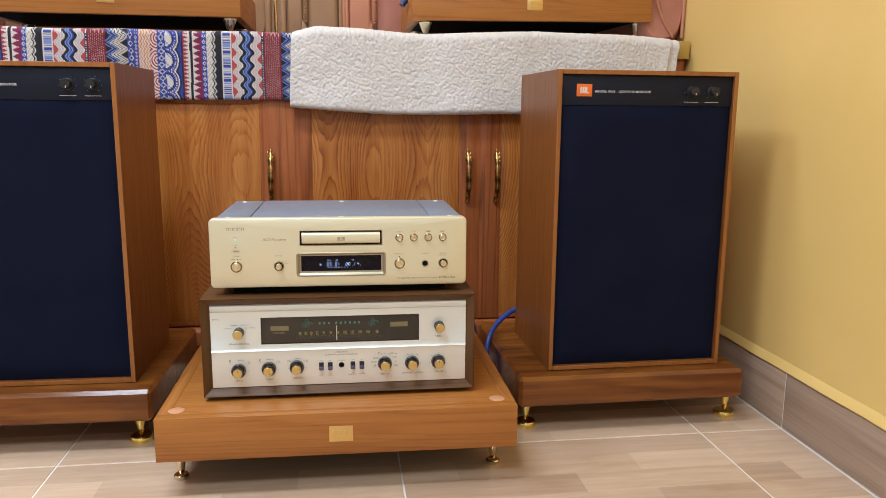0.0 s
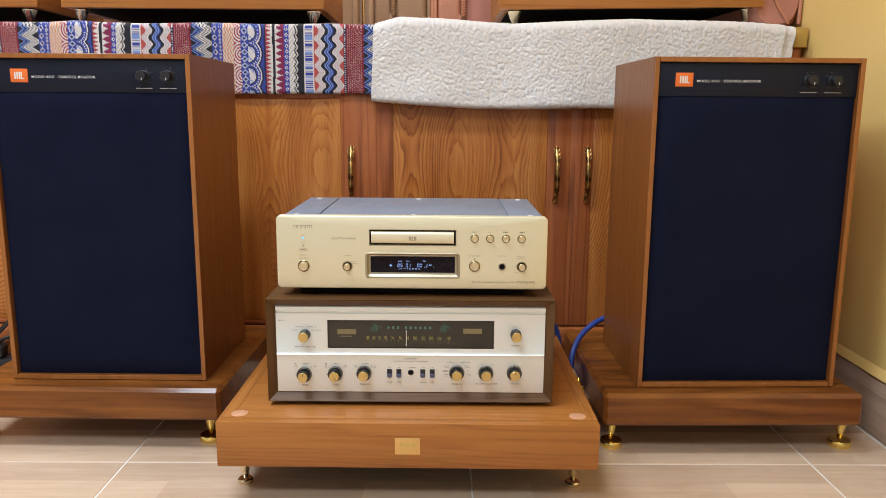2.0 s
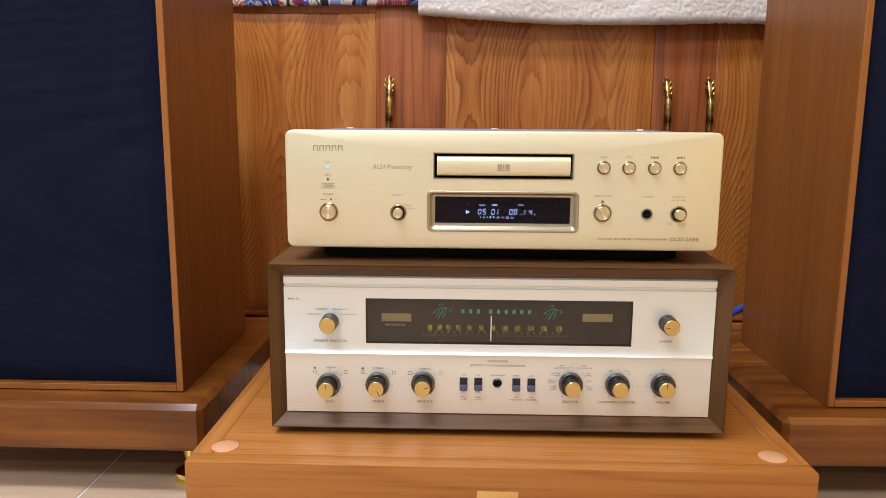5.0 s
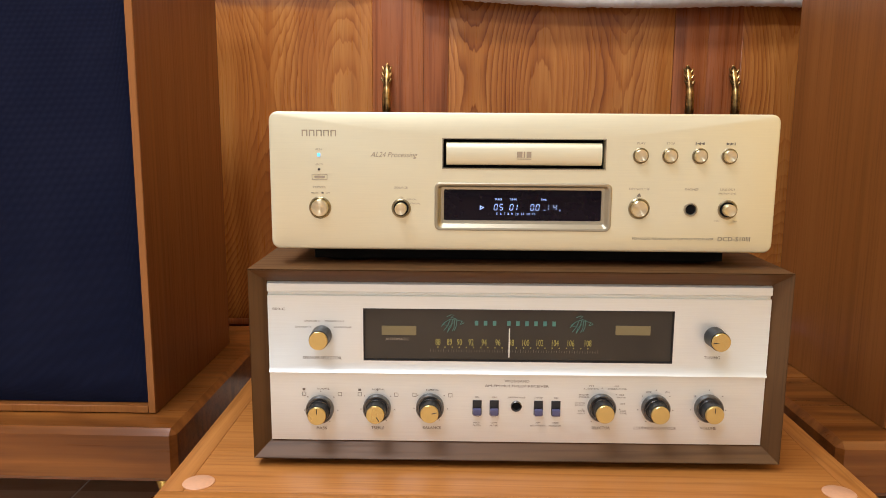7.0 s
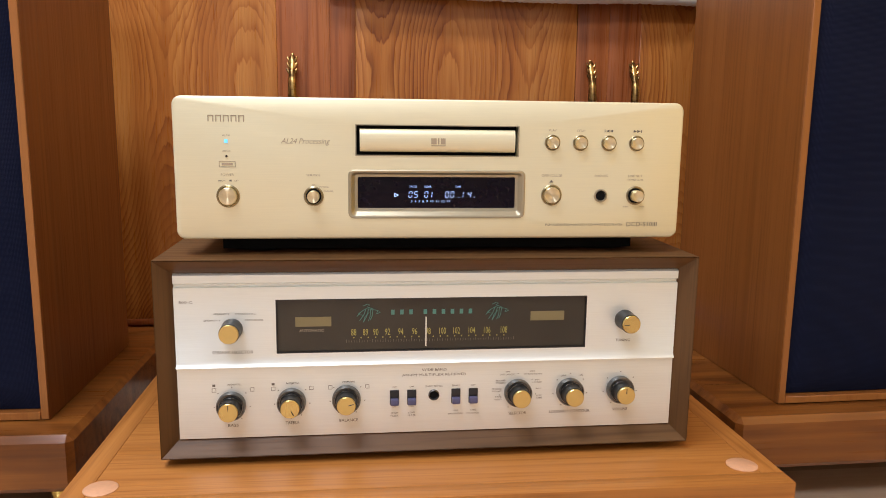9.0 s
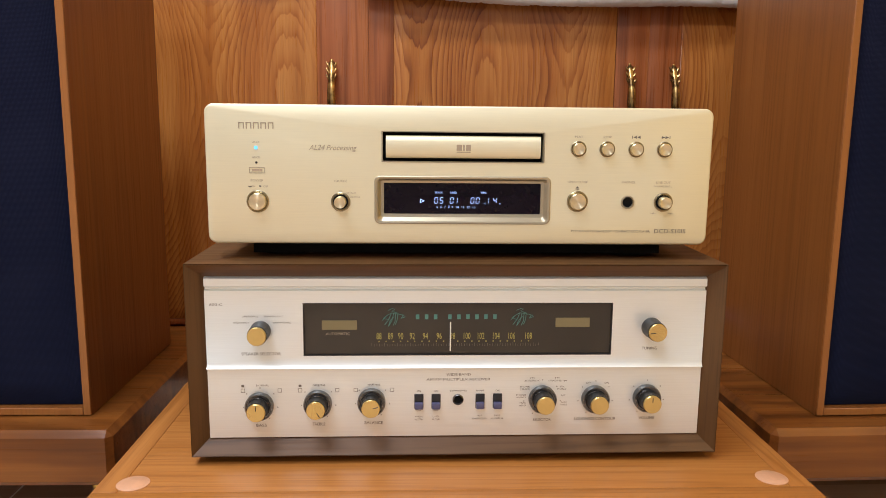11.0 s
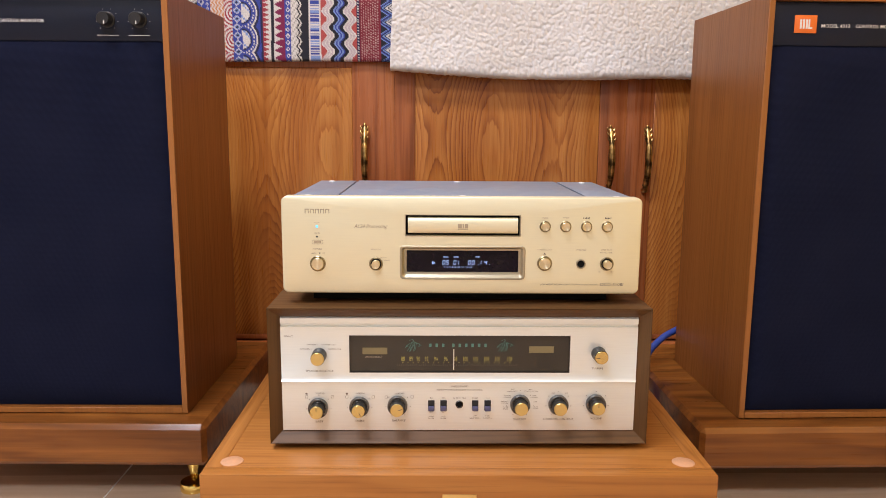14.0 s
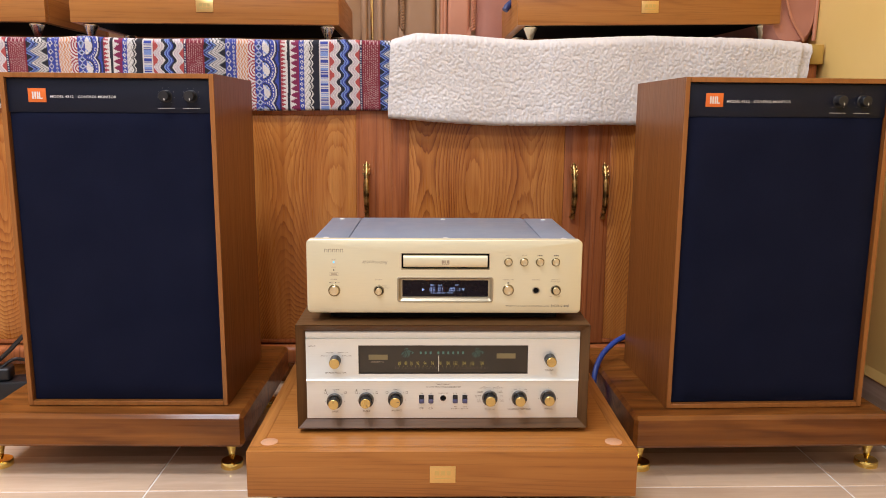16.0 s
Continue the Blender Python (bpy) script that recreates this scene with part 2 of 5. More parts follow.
TEAL = plain("teal_print", (0.06, 0.20, 0.165), 0.5, bump=0)
OLIVE = plain("yellow_green_print", (0.36, 0.315, 0.07), 0.5, bump=0)
BLUE_CABLE = plain("blue_cable_sheath", (0.028, 0.065, 0.30), 0.42, grain=0.15, scale=400)
PLUG = plain("grey_plastic", (0.22, 0.22, 0.26), 0.35)
GOLD_STRIP = plain("gold_trim", (0.85, 0.60, 0.25), 0.22, 1.0, 0.05, 60, 0.0)

dial = Nodes("smoked_dial")
dial.set(Base_Color=dial.ramp(dial.noise(dial.coords(), 14, 2).outputs[0], [(0.3, (0.027, 0.0220, 0.0155)), (0.7, (0.041, 0.0335, 0.0240))]), Roughness=0.22)
DIAL = dial.mat

glow = Nodes("blue_white_segments")
glow.set(Base_Color=(0.1, 0.2, 0.4, 1), Emission_Color=(0.36, 0.52, 1.0, 1), Emission_Strength=1.3)
GLOW = glow.mat
led = Nodes("blue_indicator")
led.set(Base_Color=(0.05, 0.25, 0.5, 1), Emission_Color=(0.12, 0.55, 1.0, 1), Emission_Strength=1.2)
LED = led.mat

cloth = Nodes("speaker_grille_cloth")
_c = cloth.coords()
_wx = cloth.add("ShaderNodeTexWave", {"Vector": _c, "Scale": 260.0, "Distortion": 0.5}, bands_direction="X")
_wz = cloth.add("ShaderNodeTexWave", {"Vector": _c, "Scale": 260.0, "Distortion": 0.5}, bands_direction="Z")
_weave = cloth.math("MULTIPLY", _wx.outputs["Fac"], _wz.outputs["Fac"])
_tone = cloth.noise(_c, 9, 3).outputs[0]
cloth.set(Base_Color=cloth.mix(_weave, cloth.ramp(_tone, [(0.35, (0.0044, 0.0062, 0.0180)), (0.7, (0.0065, 0.0086, 0.0226))]), cloth.ramp(_tone, [(0.35, (0.0107, 0.0141, 0.0365)), (0.7, (0.0142, 0.0176, 0.0424))])), Roughness=0.95, Specular_IOR_Level=0.08)
cloth.bump(_weave, 0.4, 0.0004)
GRILLE = cloth.mat

paint = Nodes("yellow_wall_paint")
_c = paint.coords()
_big = paint.noise(_c, 2.2, 4, 0.6)
_fine = paint.noise(_c, 160, 3)
paint.set(Base_Color=paint.ramp(_big.outputs[0], [(0.25, (0.81, 0.555, 0.185)), (0.75, (0.87, 0.615, 0.222))]), Roughness=0.42)
paint.bump(paint.math("ADD", _fine.outputs[0], paint.math("MULTIPLY", _big.outputs[0], 3.0)), 0.12, 0.0015)
YELLOW = paint.mat
CEIL = plain("white_ceiling_paint", (0.82, 0.80, 0.76), 0.7, scale=40)
CREAM = plain("unseen_off_white_wall", (0.60, 0.58, 0.545), 0.6, scale=8)

tile = Nodes("wood_look_floor_tile")
_c = tile.coords(shuffle=0.0)
_info = tile.add("ShaderNodeObjectInfo")
_brick = tile.add("ShaderNodeTexBrick", {"Vector": tile.add("ShaderNodeMapping", {"Vector": _c, "Location": (0.205, 0.3025, 0)}).outputs[0], "Color1": (0, 0, 0, 1), "Color2": (1, 1, 1, 1), "Mortar": (0.5, 0.5, 0.5, 1), "Scale": 1.0, "Mortar Size": 0.0, "Brick Width": 0.33, "Row Height": 0.0672, "Bias": 0.0}, offset=0.37)
_plank = tile.math("FRACT", tile.math("ADD", _brick.outputs["Color"], tile.math("MULTIPLY", _info.outputs["Random"], 0.25)))
_str = tile.noise(tile.coords((2.2, 75, 1), 3.0), 1.0, 4, 0.6)
_cat = tile.noise(tile.coords((5.0, 30, 1), 3.0), 1.0, 3, 0.6, 1.5)
_g = tile.math("ADD", tile.math("MULTIPLY", _str.outputs[0], 0.5), tile.math("MULTIPLY", _cat.outputs[0], 0.5))
_light = tile.ramp(_g, [(0.3, (0.62, 0.440, 0.305)), (0.7, (0.75, 0.565, 0.410))])
_darkc = tile.ramp(_g, [(0.3, (0.43, 0.285, 0.190)), (0.7, (0.56, 0.400, 0.285))])
tile.set(Base_Color=tile.mix(tile.span(_plank, 0.25, 0.85, 0.0, 1.0), _light, _darkc), Roughness=tile.span(_g, 0.3, 0.7, 0.16, 0.26))
tile.bump(_g, 0.06, 0.0005)
TILE = tile.mat
GROUT = plain("pale_grout", (0.80, 0.76, 0.70), 0.8, scale=200)

skirt = Nodes("brown_skirting_tile")
_str = skirt.noise(skirt.coords((60, 2.0, 90), 2.0), 1.0, 4, 0.6)
skirt.set(Base_Color=skirt.ramp(_str.outputs[0], [(0.25, (0.31, 0.212, 0.150)), (0.5, (0.42, 0.300, 0.222)), (0.8, (0.51, 0.378, 0.285))]), Roughness=0.3)
SKIRT = skirt.mat


def leather(name, a, b):
    m = Nodes(name)
    c = m.coords(shuffle=2.0)
    cells = m.add("ShaderNodeTexVoronoi", {"Vector": c, "Scale": 420.0})
    big = m.noise(c, 7, 3)
    m.set(Base_Color=m.ramp(big.outputs[0], [(0.3, a), (0.7, b)]), Roughness=m.span(big.outputs[0], 0.3, 0.7, 0.3, 0.42))
    m.bump(cells.outputs["Distance"], 0.15, 0.0006)
    return m.mat


TAN = leather("tan_leather", (0.34, 0.19, 0.10), (0.42, 0.25, 0.145))
PINK = leather("salmon_leather", (0.52, 0.22, 0.13), (0.60, 0.27, 0.165))
ROSE = leather("rose_leather", (0.40, 0.16, 0.11), (0.50, 0.215, 0.155))

sherpa = Nodes("cream_sherpa_fleece")
_c = sherpa.coords()
_n = sherpa.noise(_c, 700, 3)
_big = sherpa.noise(_c, 8, 2)
sherpa.set(Base_Color=sherpa.ramp(_big.outputs[0], [(0.3, (0.675, 0.635, 0.605)), (0.7, (0.75, 0.73, 0.72))]), Roughness=0.95, Sheen_Weight=0.35, Sheen_Roughness=0.5, Subsurface_Weight=0.08, Subsurface_Radius=(0.0010, 0.0009, 0.0008), Subsurface_Scale=1.0)
sherpa.bump(_n.outputs[0], 0.35, 0.0008)
SHERPA = sherpa.mat

weave = Nodes("printed_woven_cotton")
_col = weave.add("ShaderNodeVertexColor", layer_name="print")
_c = weave.coords()
_n = weave.noise(_c, 700, 2)
weave.set(Base_Color=weave.mix(0.32, _col.outputs[0], weave.ramp(_n.outputs[0], [(0.35, (0.25, 0.25, 0.25)), (0.65, (1, 1, 1))]), "MULTIPLY"), Roughness=0.9, Sheen_Weight=0.1)
weave.bump(_n.outputs[0], 0.3, 0.0008)
PRINT = weave.mat

# ---- building helpers ----


def mesh_of(name, bm, material, smooth=True):
    me = bpy.data.meshes.new(name)
    bm.normal_update()
    bm.to_mesh(me)
    bm.free()
    me.materials.append(material)
    if smooth:
        me.shade_smooth()
        me.set_sharp_from_angle(angle=radians(38))
    return me


def thing(name, m, label, category, group="", kind=""):
    ob = new(name)
    ob.empty_display_size = 0.05
    ob.matrix_world = m
    return tagged(ob, label, category, group, kind)


def part(name, bm, material, parent=None, label="", at=None, smooth=True):
    ob = new(name, mesh_of(name, bm, material, smooth))
    ob.parent = parent
    if at is not None:
        ob.matrix_basis = at
    return tagged(ob, label)


def box(x0, x1, y0, y1, z0, z1, bevel=0.0, segments=2, bm=None):
    b = bmesh.new()
    bmesh.ops.create_cube(b, size=1.0)
    for v in b.verts:
        v.co = ((x0 + x1) / 2 + v.co.x * (x1 - x0), (y0 + y1) / 2 + v.co.y * (y1 - y0), (z0 + z1) / 2 + v.co.z * (z1 - z0))
    if bevel:
        bmesh.ops.bevel(b, geom=b.edges[:], offset=bevel, segments=segments, affect="EDGES", profile=0.5)
    return join(bm, b)


def join(bm, b):
    if bm is None:
        return b
    me = bpy.data.meshes.new("joined")
    b.to_mesh(me)
    b.free()
    bm.from_mesh(me)
    bpy.data.meshes.remove(me)
    return bm


def lathe(profile, n=32, axis="z", bm=None, at=(0, 0, 0)):
    """Turns (radius, height) pairs round an axis; axis '-y' points the height at the viewer."""
    b = bmesh.new()
    rings = []
    for r, h in profile:
        ring = []
        for k in range(n if r > 1e-6 else 1):
            a = 2 * math.pi * k / n
            p = (r * math.cos(a), r * math.sin(a), h)
            if axis == "-y":
                p = (p[0], -p[2], p[1])
            ring.append(b.verts.new((p[0] + at[0], p[1] + at[1], p[2] + at[2])))
        rings.append(ring)
    for a, c in zip(rings, rings[1:]):
        for k in range(n):
            q = [a[k % len(a)], a[(k + 1) % len(a)], c[(k + 1) % len(c)], c[k % len(c)]]
            q = list(dict.fromkeys(q))
            if len(q) > 2:
                b.faces.new(q)
    for ring, flip in ((rings[0], True), (rings[-1], False)):
        if len(ring) > 2:
            b.faces.new(ring[::-1] if flip else ring)
    bmesh.ops.recalc_face_normals(b, faces=b.faces[:])
    return join(bm, b)


def tube(points, radii, n=12, flat=1.0, bm=None):
    """A round bar along smooth points, with a radius for each."""
    b = bmesh.new()
    pts = [Vector(p) for p in points]
    rings = []
    for i, p in enumerate(pts):
        d = (pts[min(i + 1, len(pts) - 1)] - pts[max(i - 1, 0)]).normalized()
        side = d.cross(Vector((0.3, 1, 0.2))).normalized()
        up = side.cross(d)
        r = radii[i] if isinstance(radii, (list, tuple)) else radii
        rings.append([b.verts.new(p + r * (math.cos(2 * math.pi * k / n) * side + flat * math.sin(2 * math.pi * k / n) * up)) for k in range(n)])
    for a, c in zip(rings, rings[1:]):
        for k in range(n):
            b.faces.new((a[k], a[(k + 1) % n], c[(k + 1) % n], c[k]))
    b.faces.new(rings[0][::-1])
    b.faces.new(rings[-1])
    bmesh.ops.recalc_face_normals(b, faces=b.faces[:])
    return join(bm, b)


def curve_points(knots, steps=8):
    """A smooth line through the knots."""
    k = [Vector(p) for p in knots]
    k = [2 * k[0] - k[1], *k, 2 * k[-1] - k[-2]]
    out = []
    for i in range(1, len(k) - 2):
        for s in range(steps):
            t = s / steps
            a, b, c, d = k[i - 1 : i + 3]
            out.append(0.5 * (2 * b + (c - a) * t + (2 * a - 5 * b + 4 * c - d) * t * t + (3 * b - a - 3 * c + d) * t ** 3))
    out.append(k[-2])
    return out


def rounded_plate(x0, x1, z0, z1, y0, y1, r, seg=6, bevel=0.0015):
    """An upright plate with rounded corners, front face at y0."""
    b = bmesh.new()
    ring = []
    for cx, cz, a0 in ((x1 - r, z1 - r, 0), (x0 + r, z1 - r, 90), (x0 + r, z0 + r, 180), (x1 - r, z0 + r, 270)):
        for k in range(seg + 1):
            a = radians(a0 + 90 * k / seg)
            ring.append((cx + r * math.cos(a), cz + r * math.sin(a)))
    cx, cz = (x0 + x1) / 2, (z0 + z1) / 2
    loops = []
    for y, inset in ((y0, bevel), (y0 + bevel * 0.4, bevel * 0.3), (y0 + bevel, 0), (y1, 0)):
        loops.append([b.verts.new((x - math.copysign(inset, x - cx), y, z - math.copysign(inset, z - cz))) for x, z in ring])
    for a, c in zip(loops, loops[1:]):
        for k in range(len(ring)):
            b.faces.new((a[k], a[(k + 1) % len(ring)], c[(k + 1) % len(ring)], c[k]))
    b.faces.new(loops[0])
    b.faces.new(loops[-1][::-1])
    bmesh.ops.recalc_face_normals(b, faces=b.faces[:])
    return b


def carve(ob, cutters):
    """Cuts the meshes out of ob for good."""
    made = []
    for c in cutters:
        me = bpy.data.meshes.new("cut")
        c.to_mesh(me)
        c.free()
        k = new("cut", me)
        k.matrix_world = ob.matrix_world if ob.parent is None else ob.parent.matrix_world @ ob.matrix_basis
        mod = ob.modifiers.new("cut", "BOOLEAN")
        mod.object, mod.operation, mod.solver = k, "DIFFERENCE", "EXACT"
        made.append(k)
    bpy.context.view_layer.update()
    me = bpy.data.meshes.new_from_object(ob.evaluated_get(bpy.context.evaluated_depsgraph_get()))
    ob.modifiers.clear()
    ob.data = me
    me.shade_smooth()
    me.set_sharp_from_angle(angle=radians(38))
    for k in made:
        bpy.data.objects.remove(k)
    return ob


def lettering(text, x, z, width, height, y, material, parent, slant=0.0, label="", bold=0.0):
    """Raised print of the built-in font, centred at x, z, on a plane that faces the viewer."""
    cu = bpy.data.curves.new("lettering", "FONT")
    cu.body, cu.extrude, cu.resolution_u, cu.shear, cu.offset = text, 0.0, 2, slant, bold
    tmp = new("lettering", cu)
    bpy.context.view_layer.update()
    me = bpy.data.meshes.new_from_object(tmp.evaluated_get(bpy.context.evaluated_depsgraph_get()))
    bpy.data.objects.remove(tmp)
    co = np.empty(len(me.vertices) * 3)
    me.vertices.foreach_get("co", co)
    co = co.reshape(-1, 3)
    lo, hi = co.min(0), co.max(0)
    out = np.zeros_like(co)
    out[:, 0] = x + (co[:, 0] - (lo[0] + hi[0]) / 2) / (hi[0] - lo[0]) * width
    out[:, 2] = z + (co[:, 1] - (lo[1] + hi[1]) / 2) / (hi[1] - lo[1]) * height
    out[:, 1] = y
    me.vertices.foreach_set("co", out.ravel())
    me.update()
    me.materials.clear()
    me.materials.append(material)
    ob = new("lettering", me)
    ob.parent = parent
    return tagged(ob, label)


def bars(rects, y, depth=0.0002):
    """Flat raised bars (x0, x1, z0, z1) in one mesh."""
    b = None
    for x0, x1, z0, z1 in rects:
        b = box(x0, x1, y - depth, y + depth, z0, z1, bm=b)
    return b


ROOM = pose(0, 1.4, 0) @ pose(0, 0, 0, 0, 0, 1.2) @ pose(0, -1.4, 0)
BENCH = pose(0, 1.925, 0) @ pose(0, 0, 0, 0, 0, 1.2) @ pose(0, -1.925, 0)
WALL_X, DOOR_Y, LEDGE_Z = 0.884, 1.925, 0.797

# ---- the room ----


def slab(name, x0, x1, y0, y1, z0, z1, material, label, category, m=ROOM):
    ob = new(name, mesh_of(name, box(x0, x1, y0, y1, z0, z1), material, False))
    ob.matrix_world = m
    return tagged(ob, label, category, kind="structure")


floor = slab("floor", -3.2, WALL_X, -2.6, 2.6, -0.06, -0.0012, GROUT, "beige wood-look ceramic tile floor with pale grout", "floor")
slab("wall_east_1", WALL_X, WALL_X + 0.15, 0.1, 2.75, -0.06, 2.8, YELLOW, "plain yellow painted plaster wall", "wall")
# added unseen stretch, off-white to keep yellow out of the metal's reflections
slab("wall_east_2", WALL_X, WALL_X + 0.15, -2.6, 0.1, -0.06, 2.8, CREAM, "plain off-white wall, unseen", "wall")
slab("wall_north", -3.35, WALL_X, 2.6, 2.75, -0.06, 2.8, YELLOW, "plain yellow painted wall behind the ledge", "wall")
slab("wall_west", -3.35, -3.2, -2.6, 2.6, -0.06, 2.8, CREAM, "plain off-white wall, unseen", "wall")
slab("wall_south", -3.35, WALL_X + 0.15, -2.75, -2.6, -0.06, 2.8, CREAM, "plain off-white wall, unseen", "wall")
slab("ceiling", -3.35, WALL_X + 0.15, -2.75, 2.75, 2.8, 2.9, CEIL, "plain white painted ceiling", "ceiling")

# skirting along the yellow wall, with a painted lip over it
skirting = thing("baseboard", ROOM, "brown wood-look tile skirting with pale joints", "skirting", kind="structure")
for k in range(-6, 2):
    y1 = 1.386 + 0.607 * k + 0.607
    y0 = y1 - 0.6045
    part("skirting_tile", box(WALL_X - 0.006, WALL_X - 0.0005, y0, min(y1, 1.99), 0.002, 0.118, 0.0012), SKIRT, skirting)
part("joint_filler", box(WALL_X - 0.0048, WALL_X - 0.0004, -2.3, 1.99, 0.0, 0.1165), GROUT, skirting)
bm = bmesh.new()
prof = [(0.0005, 0.1185), (-0.0080, 0.1185), (-0.0100, 0.121), (-0.0085, 0.1250), (0.0005, 0.138)]
rows = []
for i in range(120):
    y = -2.3 + (1.99 + 2.3) * i / 119
    w = 0.0012 * noise.noise(Vector((0, y * 9, 3)))
    rows.append([bm.verts.new((WALL_X + px + w * (1 if px < 0 else 0), y, pz + w * 0.8)) for px, pz in prof])
for a, c in zip(rows, rows[1:]):
    for k in range(len(prof) - 1):
        bm.faces.new((a[k], a[k + 1], c[k + 1], c[k]))
bmesh.ops.recalc_face_normals(bm, faces=bm.faces[:])
part("painted_lip", bm, YELLOW, skirting, "uneven yellow painted plaster lip")

# ---- wall cabinet with doors, its ledge and base ----


def door_panel(x0, x1, z0, z1, y, depth=0.006):
    """A raised panel with a sloping margin."""
    b = bmesh.new()
    loops = []
    for inset, dy in ((0, 0.0016), (0.0007, 0.0004), (0.0016, 0.0), (0.030, -0.0008)):
        loops.append([b.verts.new((x, y + dy, z)) for x, z in ((x0 + inset, z0 + inset), (x1 - inset, z0 + inset), (x1 - inset, z1 - inset), (x0 + inset, z1 - inset))])
    for a, c in zip(loops, loops[1:]):
        for k in range(4):
            b.faces.new((a[k], a[(k + 1) % 4], c[(k + 1) % 4], c[k]))
    b.faces.new(loops[-1])
    bmesh.ops.recalc_face_normals(b, faces=b.faces[:])
    return b


def handle_mesh():
    knots = [(0, -0.004, -0.064), (0, -0.012, -0.056), (0, -0.023, -0.035), (0, -0.027, 0.0), (0, -0.023, 0.03), (0, -0.012, 0.05), (0, -0.006, 0.066)]
    pts = curve_points(knots, 6)
    radii = []
    for i in range(len(pts)):
        t = i / (len(pts) - 1)
        bulge = 0.0022 * math.exp(-((t - 0.5) / 0.22) ** 2) + 0.0022 * math.exp(-((t - 0.06) / 0.07) ** 2) + 0.0018 * math.exp(-((t - 0.86) / 0.08) ** 2)
        radii.append(1.25 * (0.0034 + bulge) * (1.0 if 0.03 < t < 0.95 else 0.55))
    b = tube(pts, radii, 12, 0.8)
    for k in range(3):
        for s in (-1, 1):
            z = 0.034 + 0.0095 * k
            y = -0.021 + 0.0042 * k
            tube([(s * 0.001, y, z - 0.004), (s * 0.004, y - 0.001, z + 0.001), (s * 0.0072, y, z + 0.0065), (s * 0.0078, y + 0.001, z + 0.009)], [0.0016, 0.0022, 0.0015, 0.0005], 8, bm=b)
            tube([(s * 0.001, y + 0.004 - 0.004 * k, -z - 0.001), (s * 0.0035, y + 0.004 - 0.003 * k, -z - 0.004), (s * 0.0055, y + 0.006, -z - 0.009)], [0.0014, 0.0018, 0.0005], 8, bm=b)
    lathe([(0.0035, 0), (0.0035, 0.012)], 12, "-y", b, (0, 0, 0.05))
    lathe([(0.0035, 0), (0.0035, 0.012)], 12, "-y", b, (0, 0, -0.052))
    return mesh_of("handle", b, ANTIQUE)


HANDLE = handle_mesh()


def cupboard_door(x0, x1, left, right, handle_x):
    """A frame-and-panel door with stiles of the given widths."""
    z0, z1 = 0.098, 0.768
    d = thing("cupboard_door", BENCH, "closed cherry-toned cupboard door with raised panel and brass pull", "door", "cupboard doors")
    y0, y1 = DOOR_Y, DOOR_Y + 0.018
    rail_low, rail_top = 0.010, 0.128
    if left:
        part("stile", box(x0, x0 + left, y0, y1, z0, z1, 0.0003), WOOD_STILE, d)
    if right:
        part("stile", box(x1 - right, x1, y0, y1, z0, z1, 0.0003), WOOD_STILE, d)
    part("rail", box(x0 + left, x1 - right, y0 + 0.0005, y1, z0, z0 + rail_low, 0.001), WOOD_STILE, d)
    part("rail", box(x0 + left, x1 - right, y0 + 0.0005, y1, z1 - rail_top, z1, 0.001), WOOD_STILE, d)
    cx, cz = (x0 + left + x1 - right) / 2, 0.44
    part("raised_panel", door_panel(x0 + left - cx, x1 - right - 0.0005 - cx, z0 + rail_low - cz, z1 - rail_top - cz, 0), WOOD_DOOR, d, "yellow-brown panel with arched grain", pose(cx, y0 + 0.0006, cz))
    part("core", box(x0 + left + 0.001, x1 - right - 0.001, y0 + 0.012, y1, z0 + 0.02, z1 - 0.02), WOOD_STILE, d)
    h = new("handle", HANDLE)
    h.parent = d
    h.matrix_basis = pose(handle_x, y0, 0.468)
    tagged(h, "antique brass bow pull with leaf tips")
    return d


cupboard_door(-0.70, -0.11905, 0.0, 0.082, -0.177)
cupboard_door(-0.1188, 0.3373, 0.040, 0.054, 0.3045)
cupboard_door(0.33755, 0.86, 0.053, 0.06, 0.377)
cupboard_door(-1.29, -0.703, 0.08, 0.08, -0.76)
cupboard_door(-1.88, -1.293, 0.08, 0.08, -1.35)

carcass = thing("wall_cabinet", BENCH, "long low cherry-toned wall cabinet with wooden ledge", "cabinet", kind="structure")
part("carcass", box(-3.19, 0.871, DOOR_Y + 0.020, 2.59, 0.0, 0.770), WOOD_STILE, carcass)
part("ledge", box(-3.19, 0.871, DOOR_Y - 0.004, 2.59, 0.7705, LEDGE_Z, 0.003), WOOD_STILE, carcass)
bm = box(-3.19, 0.871, DOOR_Y + 0.004, DOOR_Y + 0.0195, 0.0, 0.050, 0.001)
part("plinth_board", bm, WOOD_PLINTH, carcass, "red-brown base board")
bm = box(-3.19, 0.871, DOOR_Y - 0.018, DOOR_Y + 0.0195, 0.0505, 0.094, 0.013, 4)
part("base_moulding", bm, WOOD_STILE, carcass)
part("ledge_end", box(0.834, 0.868, DOOR_Y - 0.012, DOOR_Y - 0.0045, 0.762, 0.806, 0.002), plain("ochre_paint", (0.50, 0.31, 0.07), 0.5, scale=90), carcass, "ochre painted ledge end")

# ---- upholstered back behind the ledge ----
BACK_Y = 2.42
back = thing("upholstered_wall_panel", BENCH, "padded leather wall panelling with twisted piping and gold trim", "wall panel", kind="structure")


